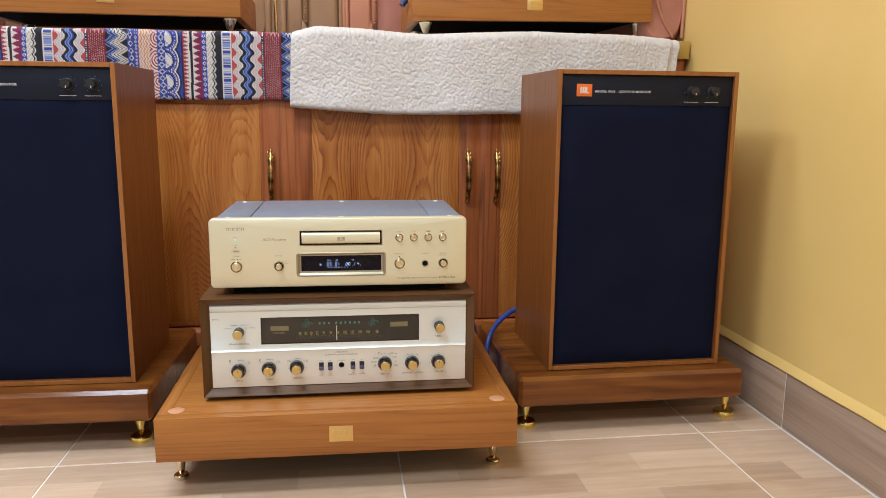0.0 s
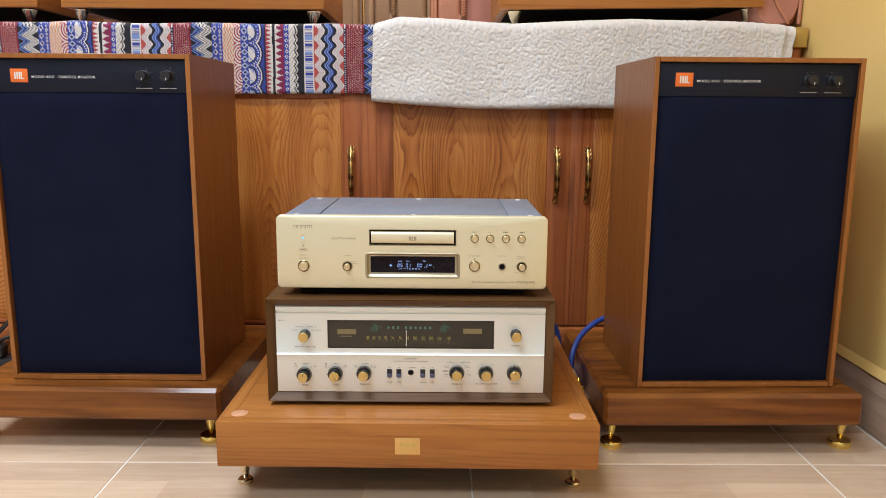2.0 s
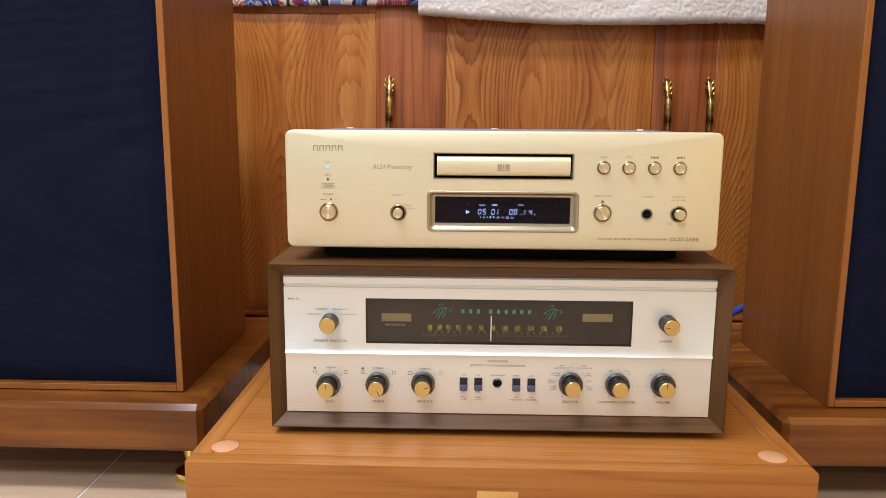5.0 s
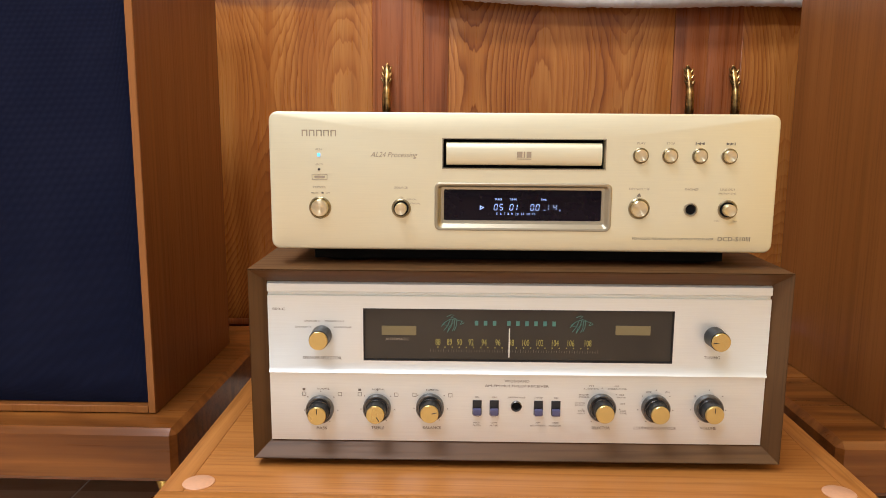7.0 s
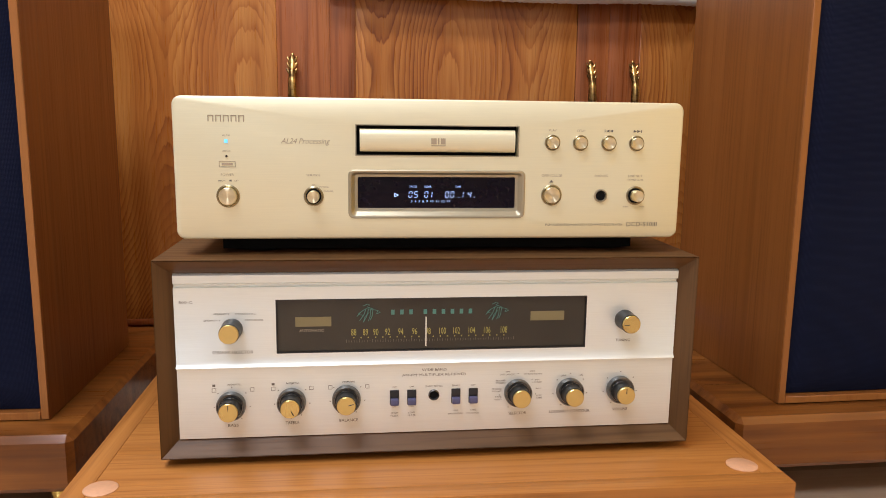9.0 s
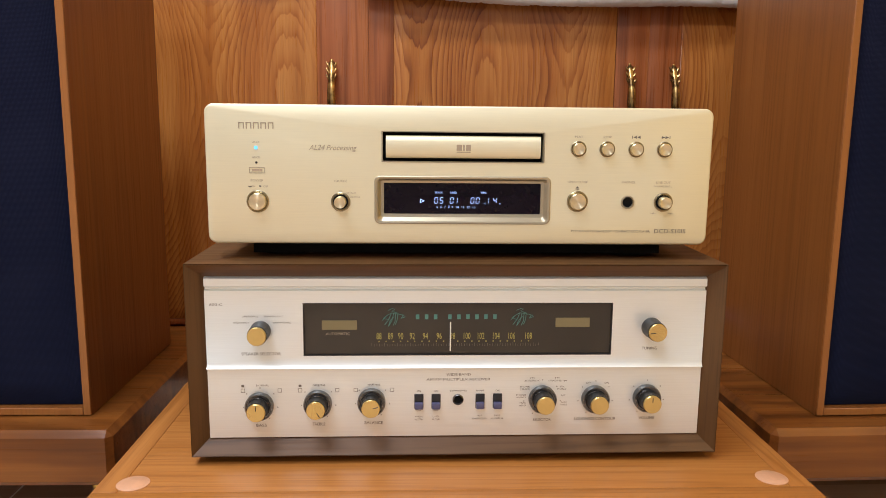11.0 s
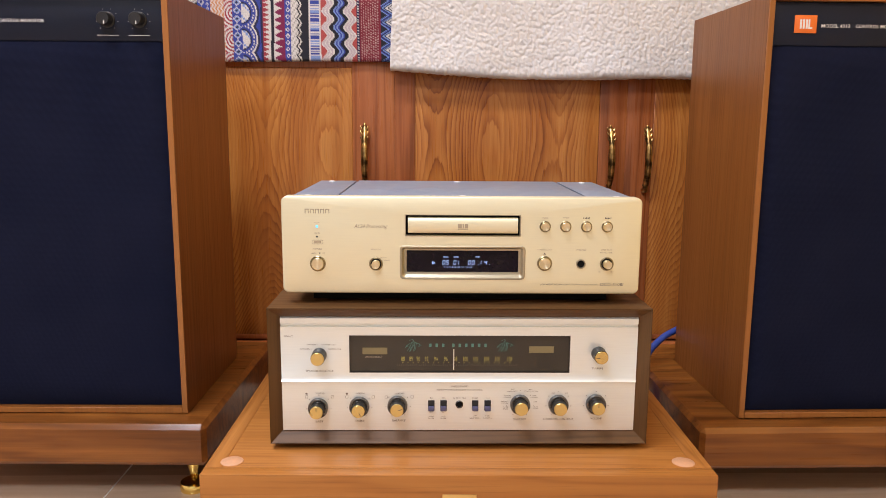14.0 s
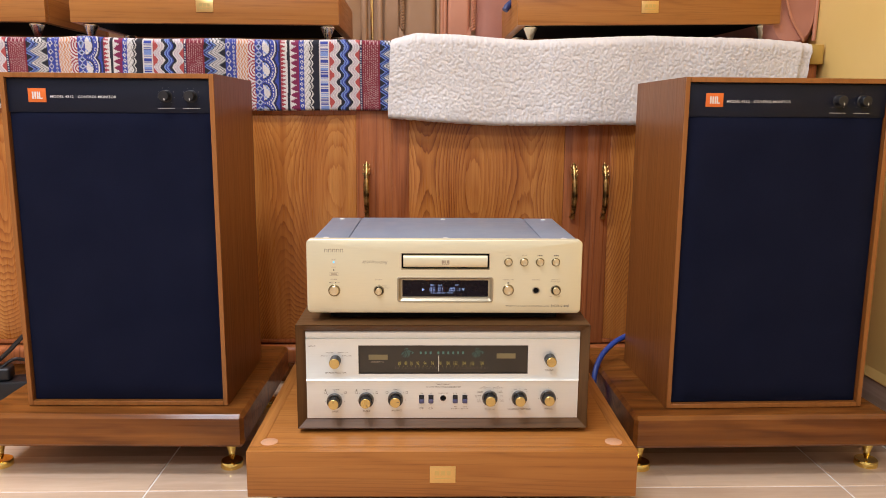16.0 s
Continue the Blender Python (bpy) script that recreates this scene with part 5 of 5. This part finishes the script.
    win = part("dial_window", box(-0.1357, 0.1314, 0.0122, 0.0148, Z(0.2373), Z(0.2837)), DIAL, p, "smoked dial window with station scale")
    part("dial_rim", bars([(-0.1358, 0.1315, Z(0.2831), Z(0.2838)), (-0.1358, 0.1315, Z(0.2372), Z(0.2379)), (-0.1358, -0.1351, Z(0.2379), Z(0.2831)), (0.1308, 0.1315, Z(0.2379), Z(0.2831))], 0.0108, 0.0009), BLACK, win)
    y = 0.0119
    for x0, x1, z0, z1 in ((-0.1200, -0.0900, 0.2598, 0.2680), (0.0820, 0.1120, 0.2618, 0.2700)):
        part("indicator_window", bars([(x0, x1, Z(z0), Z(z1))], y, 0.0003), plain("amber_indicator", (0.20, 0.16, 0.075), 0.35), win, "dim amber indicator window")
    part("maker_mark", bars([(-0.0395 + 0.0078 * k + (0.0045 if k > 2 else 0), -0.0395 + 0.0078 * k + (0.0045 if k > 2 else 0) + 0.0030, Z(0.2690), Z(0.2732)) for k in range(9)], y, 0.0001), TEAL, win)
    strokes = (((-0.0100, -0.0030), (-0.0060, 0.0015), (-0.0020, 0.0038), (0.0030, 0.0030)), ((-0.0050, 0.0060), (-0.0010, 0.0078), (0.0010, 0.0070), (-0.0015, 0.0055), (0.0040, 0.0034)), ((0.0030, 0.0030), (0.0080, 0.0020), (0.0100, 0.0005), (0.0065, -0.0010)), ((0.0065, -0.0010), (0.0080, 0.0020)), ((-0.0020, 0.0038), (-0.0042, -0.0020), (-0.0078, -0.0068)), ((0.0, 0.0036), (-0.0015, -0.0030), (-0.0045, -0.0080)), ((-0.0045, -0.0080), (-0.0030, -0.0030), (0.0005, 0.0005)), ((0.0018, 0.0034), (0.0012, -0.0035), (-0.0005, -0.0072)), ((0.0036, 0.0030), (0.0030, -0.0025), (0.0014, -0.0064)), ((-0.0060, 0.0015), (-0.0090, -0.0010), (-0.0070, -0.0015), (-0.0042, -0.0020)))
    for cx in (-0.0585, 0.0525):
        bird = None
        for pts in strokes:
            bird = tube([(cx + a, y - 0.0002, Z(0.2708) + c) for a, c in pts], 0.00026, 6, bm=bird)
        part("line_mark", bird, TEAL, win)
    for word, x in zip(("88", "89", "90", "92", "94", "96", "98", "100", "102", "104", "106", "108"), (-0.0712, -0.0612, -0.0525, -0.0425, -0.0312, -0.0192, -0.0075, 0.0050, 0.0172, 0.0305, 0.0440, 0.0588)):
        lettering(word, x, Z(0.2540), 0.0044 if len(word) == 2 else 0.0058, 0.0058, y, OLIVE, win)
    part("scale_marks", bars([(x - 0.0005, x + 0.0005, Z(0.2488), Z(0.2498)) for x in np.linspace(-0.0712, 0.0588, 22)], y, 0.0001), OLIVE, win)
    part("scale_marks", bars([(x - 0.00015, x + 0.00015, Z(0.2450), Z(0.2470 if k % 5 else 0.2478)) for k, x in enumerate(np.linspace(-0.0775, 0.0675, 66))], y, 0.0001), plain("faint_scale_ink", (0.13, 0.11, 0.08), 0.5, bump=0), win)
    lettering("AUTOMATIC", -0.1065, Z(0.2562), 0.0205, 0.0024, y, TAUPE_INK, win)
    part("station_needle", box(-0.0100, -0.0090, 0.0108, 0.0114, Z(0.2408), Z(0.2668)), plain("pale_needle", (0.75, 0.72, 0.62), 0.4), win, "pale station needle")
    # print
    y = 0.0103
    words = [("800-C", -0.2085, 0.2826, 0.0110, 0.0021), ("SPEAKER SELECTOR", -0.1718, 0.2392, 0.0335, 0.0026), ("SPEAKER 2", -0.1800, 0.2722, 0.0130, 0.0014), ("SPEAKER 1 & 2", -0.1605, 0.2722, 0.0165, 0.0014), ("SPEAKER 1", -0.1880, 0.2668, 0.0130, 0.0014), ("EARPHONES", -0.1535, 0.2668, 0.0150, 0.0014), ("TUNING", 0.1655, 0.2430, 0.0135, 0.0025)]
    words = [(*w, 0.0098) for w in words]
    low = [("WIDE-BAND", -0.0020, 0.2197, 0.0215, 0.0022), ("AM-FM MULTIPLEX RECEIVER", -0.0020, 0.2152, 0.0560, 0.0022), ("BASS", -0.1735, 0.1745, 0.0090, 0.0026), ("TREBLE", -0.1240, 0.1752, 0.0115, 0.0026), ("BALANCE", -0.0760, 0.1760, 0.0160, 0.0026), ("SELECTOR", 0.0725, 0.1776, 0.0160, 0.0026), ("LOUDNESS CONTOUR", 0.1200, 0.1780, 0.0370, 0.0026), ("VOLUME", 0.1665, 0.1785, 0.0140, 0.0026), ("EARPHONES", -0.0020, 0.2048, 0.0150, 0.0014)]
    low += [("NORMAL", x, 0.2108, 0.0110, 0.0015) for x in (-0.1715, -0.1230, -0.0755)]
    low += [("ON", x, 0.2048, 0.0034, 0.0015) for x in (-0.0365, -0.0215, 0.0325)] + [("SHARP", 0.0172, 0.2048, 0.0072, 0.0015), ("OFF", -0.0365, 0.1868, 0.0040, 0.0012), ("OFF", -0.0215, 0.1868, 0.0040, 0.0012)]
    low += [("HIGH", -0.0365, 0.1812, 0.0060, 0.0014), ("FILTER", -0.0365, 0.1786, 0.0068, 0.0014), ("LOW", -0.0215, 0.1812, 0.0055, 0.0014), ("FILTER", -0.0215, 0.1786, 0.0068, 0.0014), ("AM", 0.0172, 0.1818, 0.0040, 0.0014), ("BANDWIDTH", 0.0172, 0.1790, 0.0130, 0.0014), ("TAPE", 0.0325, 0.1818, 0.0055, 0.0014), ("MONITOR", 0.0325, 0.1790, 0.0110, 0.0014)]
    low += [("FM", 0.0630, 0.2160, 0.0036, 0.0014), ("AUTOMATIC", 0.0630, 0.2135, 0.0135, 0.0014), ("FM", 0.0850, 0.2160, 0.0036, 0.0014), ("STEREO FILTER", 0.0855, 0.2135, 0.0165, 0.0014), ("PHONO", 0.0568, 0.2080, 0.0085, 0.0014), ("STEREO", 0.0568, 0.2058, 0.0085, 0.0014), ("PHONO", 0.0535, 0.2005, 0.0085, 0.0014), ("MONO", 0.0535, 0.1983, 0.0080, 0.0014), ("TAPE", 0.0548, 0.1932, 0.0060, 0.0014), ("HEAD", 0.0548, 0.1908, 0.0060, 0.0014), ("FM", 0.0895, 0.2080, 0.0036, 0.0014), ("MONO", 0.0895, 0.2058, 0.0080, 0.0014), ("AM", 0.0905, 0.2000, 0.0040, 0.0014), ("AUX", 0.0915, 0.1935, 0.0052, 0.0014), ("TAPE", 0.0915, 0.1912, 0.0060, 0.0014), ("OFF", 0.1130, 0.2112, 0.0045, 0.0015), ("ON", 0.1290, 0.2112, 0.0038, 0.0015)]
    words += [(*w, y) for w in low]
    for word, x, z, w, h, yy in words:
        lettering(word, x, Z(z), w, h, yy, GREY_INK, face)
    marks = []
    for kx, kz, r in ((-0.1738, 0.1935, 0.0150), (-0.1238, 0.1950, 0.0150), (-0.0770, 0.1962, 0.0150), (0.0722, 0.1978, 0.0165), (0.1195, 0.1975, 0.0155), (0.1655, 0.1980, 0.0155)):
        for a in range(-150, 151, 50):
            marks.append((kx + r * math.sin(radians(a)) - 0.0004, kx + r * math.sin(radians(a)) + 0.0004, Z(kz + r * math.cos(radians(a)) - 0.0004), Z(kz + r * math.cos(radians(a)) + 0.0004)))
    for cx in (-0.1885, -0.1570, -0.1395, -0.1075, -0.0915, -0.0600):
        marks.append((cx - 0.0017, cx + 0.0017, Z(0.2075), Z(0.2078)))
        marks.append((cx - 0.0017, cx + 0.0017, Z(0.2044), Z(0.2047)))
        marks.append((cx - 0.0017, cx - 0.0014, Z(0.2047), Z(0.2075)))
        marks.append((cx + 0.0014, cx + 0.0017, Z(0.2047), Z(0.2075)))
    for cx in (-0.1885, -0.1395):
        marks.append((cx - 0.0012, cx + 0.0012, Z(0.2092), Z(0.2112)))
    tagged(part("dial_marks", bars(marks, y, 0.0001), GREY_INK, face), kind="stuff")
    # knobs
    for kx, kz, ring, turn in ((-0.1718, 0.2595, False, None), (0.1662, 0.2618, False, 265), (-0.1745, 0.1925, True, 0), (-0.1243, 0.1942, True, 150), (-0.0778, 0.1955, True, 75), (0.0722, 0.1970, True, None), (0.1192, 0.1968, True, None), (0.1652, 0.1975, True, 0)):
        y0 = 0.0105 if ring else 0.0100
        k = part("knob", lathe([(0.0088, 0.0), (0.0088, 0.004), (0.0084, 0.0055), (0.0084, 0.0150), (0.0083, 0.0163)], 40, "-y", at=(kx, y0, Z(kz))), KNOB_BLACK, p, "dark knob with gold cap")
        part("gold_cap", lathe([(0.0079, 0.0160), (0.0079, 0.0183), (0.0075, 0.0188), (0.0, 0.0187)], 40, "-y", at=(kx, y0, Z(kz))), GOLD_SATIN, k, "satin gold cap")
        if ring:
            part("outer_ring", lathe([(0.0122, 0.0), (0.0122, 0.0050), (0.0117, 0.0062), (0.0108, 0.0062), (0.0104, 0.0054), (0.0096, 0.0054), (0.0088, 0.0068)], 40, "-y", at=(kx, y0, Z(kz))), CHROME_DARK, k, "dark chrome outer ring")
        if turn is not None:
            a = radians(turn)
            ux, uz = math.sin(a), math.cos(a)
            part("pointer", tube([(kx + 0.0020 * ux, y0 - 0.0187, Z(kz) + 0.0020 * uz), (kx + 0.0065 * ux, y0 - 0.0187, Z(kz) + 0.0065 * uz)], 0.0004, 6), BLACK, k)
    for x in (-0.0365, -0.0215, 0.0172, 0.0325):
        sw = part("slide_switch", box(x - 0.0040, x + 0.0040, 0.0095, 0.0107, Z(0.1888), Z(0.2020), 0.0003), BLACK, p, "black slide switch")
        part("slider", box(x - 0.0035, x + 0.0035, 0.0055, 0.0096, Z(0.1893), Z(0.1950), 0.0006), SWITCH, sw)
    so = part("phone_socket", lathe([(0.0048, 0.0), (0.0048, 0.0012), (0.0040, 0.0018), (0.0033, 0.0004)], 28, "-y", at=(-0.0022, 0.0105, Z(0.1968))), CHROME_DARK, p, "round phone socket")
    part("socket_hole", lathe([(0.0034, -0.002), (0.0034, 0.0006), (0, 0.0006)], 24, "-y", at=(-0.0022, 0.0105, Z(0.1968))), BLACK_MATT, so)
    return p


receiver(pose(0.0, 1.2955, 0.1428) @ pose(0, 0, 0, 0, 0, 0.9))

# ---- cables and clutter ----


def cable(knots, r, material, label, name="cable"):
    ob = new(name, mesh_of(name, tube(curve_points(knots, 10), r, 12), material))
    return tagged(ob, label, "cable")


cable([(0.44, 1.80, 0.181), (0.41, 1.755, 0.173), (0.372, 1.728, 0.162), (0.339, 1.70, 0.142), (0.319, 1.67, 0.115), (0.312, 1.655, 0.076), (0.310, 1.67, 0.038), (0.309, 1.75, 0.030), (0.309, 1.88, 0.030)], 0.0058, BLUE_CABLE, "blue sheathed speaker cable arching behind the stand", "speaker_cable")
cable([(0.296, 1.88, 0.016), (0.292, 1.78, 0.020), (0.300, 1.745, 0.060), (0.299, 1.738, 0.115), (0.282, 1.735, 0.160), (0.23, 1.72, 0.190), (0.16, 1.66, 0.200), (0.14, 1.626, 0.200)], 0.0056, BLUE_CABLE, "blue sheathed speaker cable rising to the receiver's back", "speaker_cable")
cable([(0.309, 1.90, 0.012), (0.310, 1.80, 0.012), (0.308, 1.66, 0.012), (0.312, 1.53, 0.012), (0.308, 1.46, 0.012), (0.24, 1.43, 0.012), (0.1, 1.46, 0.012)], 0.0115, BLACK, "thick black power cable lying on the floor", "power_cable")
cable([(-0.33, 1.90, 0.013), (-0.326, 1.80, 0.013), (-0.330, 1.66, 0.013), (-0.326, 1.55, 0.013), (-0.30, 1.47, 0.013), (-0.20, 1.44, 0.013)], 0.012, BLACK, "thick black power cable lying on the floor", "power_cable")
cable([(-0.80, 1.79, 0.20), (-0.88, 1.80, 0.185), (-0.93, 1.80, 0.155), (-0.99, 1.81, 0.10), (-1.06, 1.83, 0.05), (-1.16, 1.86, 0.006)], 0.0052, BLACK, "black speaker cable sloping behind the loudspeaker", "speaker_cable")
strip = thing("power_strip", pose(-1.06, 1.80, 0.0, 0, 0, 12), "black power strip with plugs on the floor", "power strip")
part("housing", box(-0.14, 0.14, -0.03, 0.03, 0.0, 0.042, 0.004), BLACK, strip)
for x in (-0.09, -0.02, 0.06):
    part("plug", box(x - 0.022, x + 0.022, -0.02, 0.02, 0.0425, 0.072, 0.006, 3), BLACK, strip, "moulded plug")
for x in (-0.09, 0.06):
    part("lead", tube(curve_points([(x, 0.0, 0.07), (x + 0.03, 0.01, 0.085), (x + 0.07, 0.03, 0.06), (x + 0.10, 0.06, 0.006)]), 0.004, 8), BLACK, strip)
tag_ob = new("cable_end", mesh_of("cable_end", tube(curve_points([(0.20, 2.12, 0.925), (0.178, 2.10, 0.920), (0.160, 2.085, 0.909), (0.150, 2.08, 0.895)], 6), 0.008, 10), plain("navy_cable_sheath", (0.02, 0.035, 0.13), 0.45, grain=0.3, scale=300)))
tagged(tag_ob, "dark blue cable end hanging beside the stand", "cable")

# ---- floor tiles ----
PITCH, JOINT = 0.607, 0.0031
tile_mesh = mesh_of("floor_tile", box(-(PITCH - JOINT) / 2, (PITCH - JOINT) / 2, -(PITCH - JOINT) / 2, (PITCH - JOINT) / 2, -0.008, 0.0, 0.0008, 1), TILE, False)
for i in range(-5, 2):
    for k in range(-6, 2):
        x, y = 0.097 + PITCH * (i - 0.5), 1.385 + PITCH * (k - 0.5)
        if y - PITCH / 2 > 1.99:
            continue
        ob = new("floor_tile", tile_mesh)
        ob.parent = floor
        ob.matrix_basis = pose(x, y, 0.0)
for k in range(-6, 2):
    y = 1.385 + PITCH * (k - 0.5)
    x0, x1 = 0.704 + JOINT / 2, WALL_X - 0.0085
    ob = new("floor_tile", mesh_of("floor_tile", box(-(x1 - x0) / 2, (x1 - x0) / 2, -(PITCH - JOINT) / 2, (PITCH - JOINT) / 2, -0.008, 0.0, 0.0008, 1), TILE, False))
    ob.parent = floor
    ob.matrix_basis = pose((x0 + x1) / 2, y, 0.0)
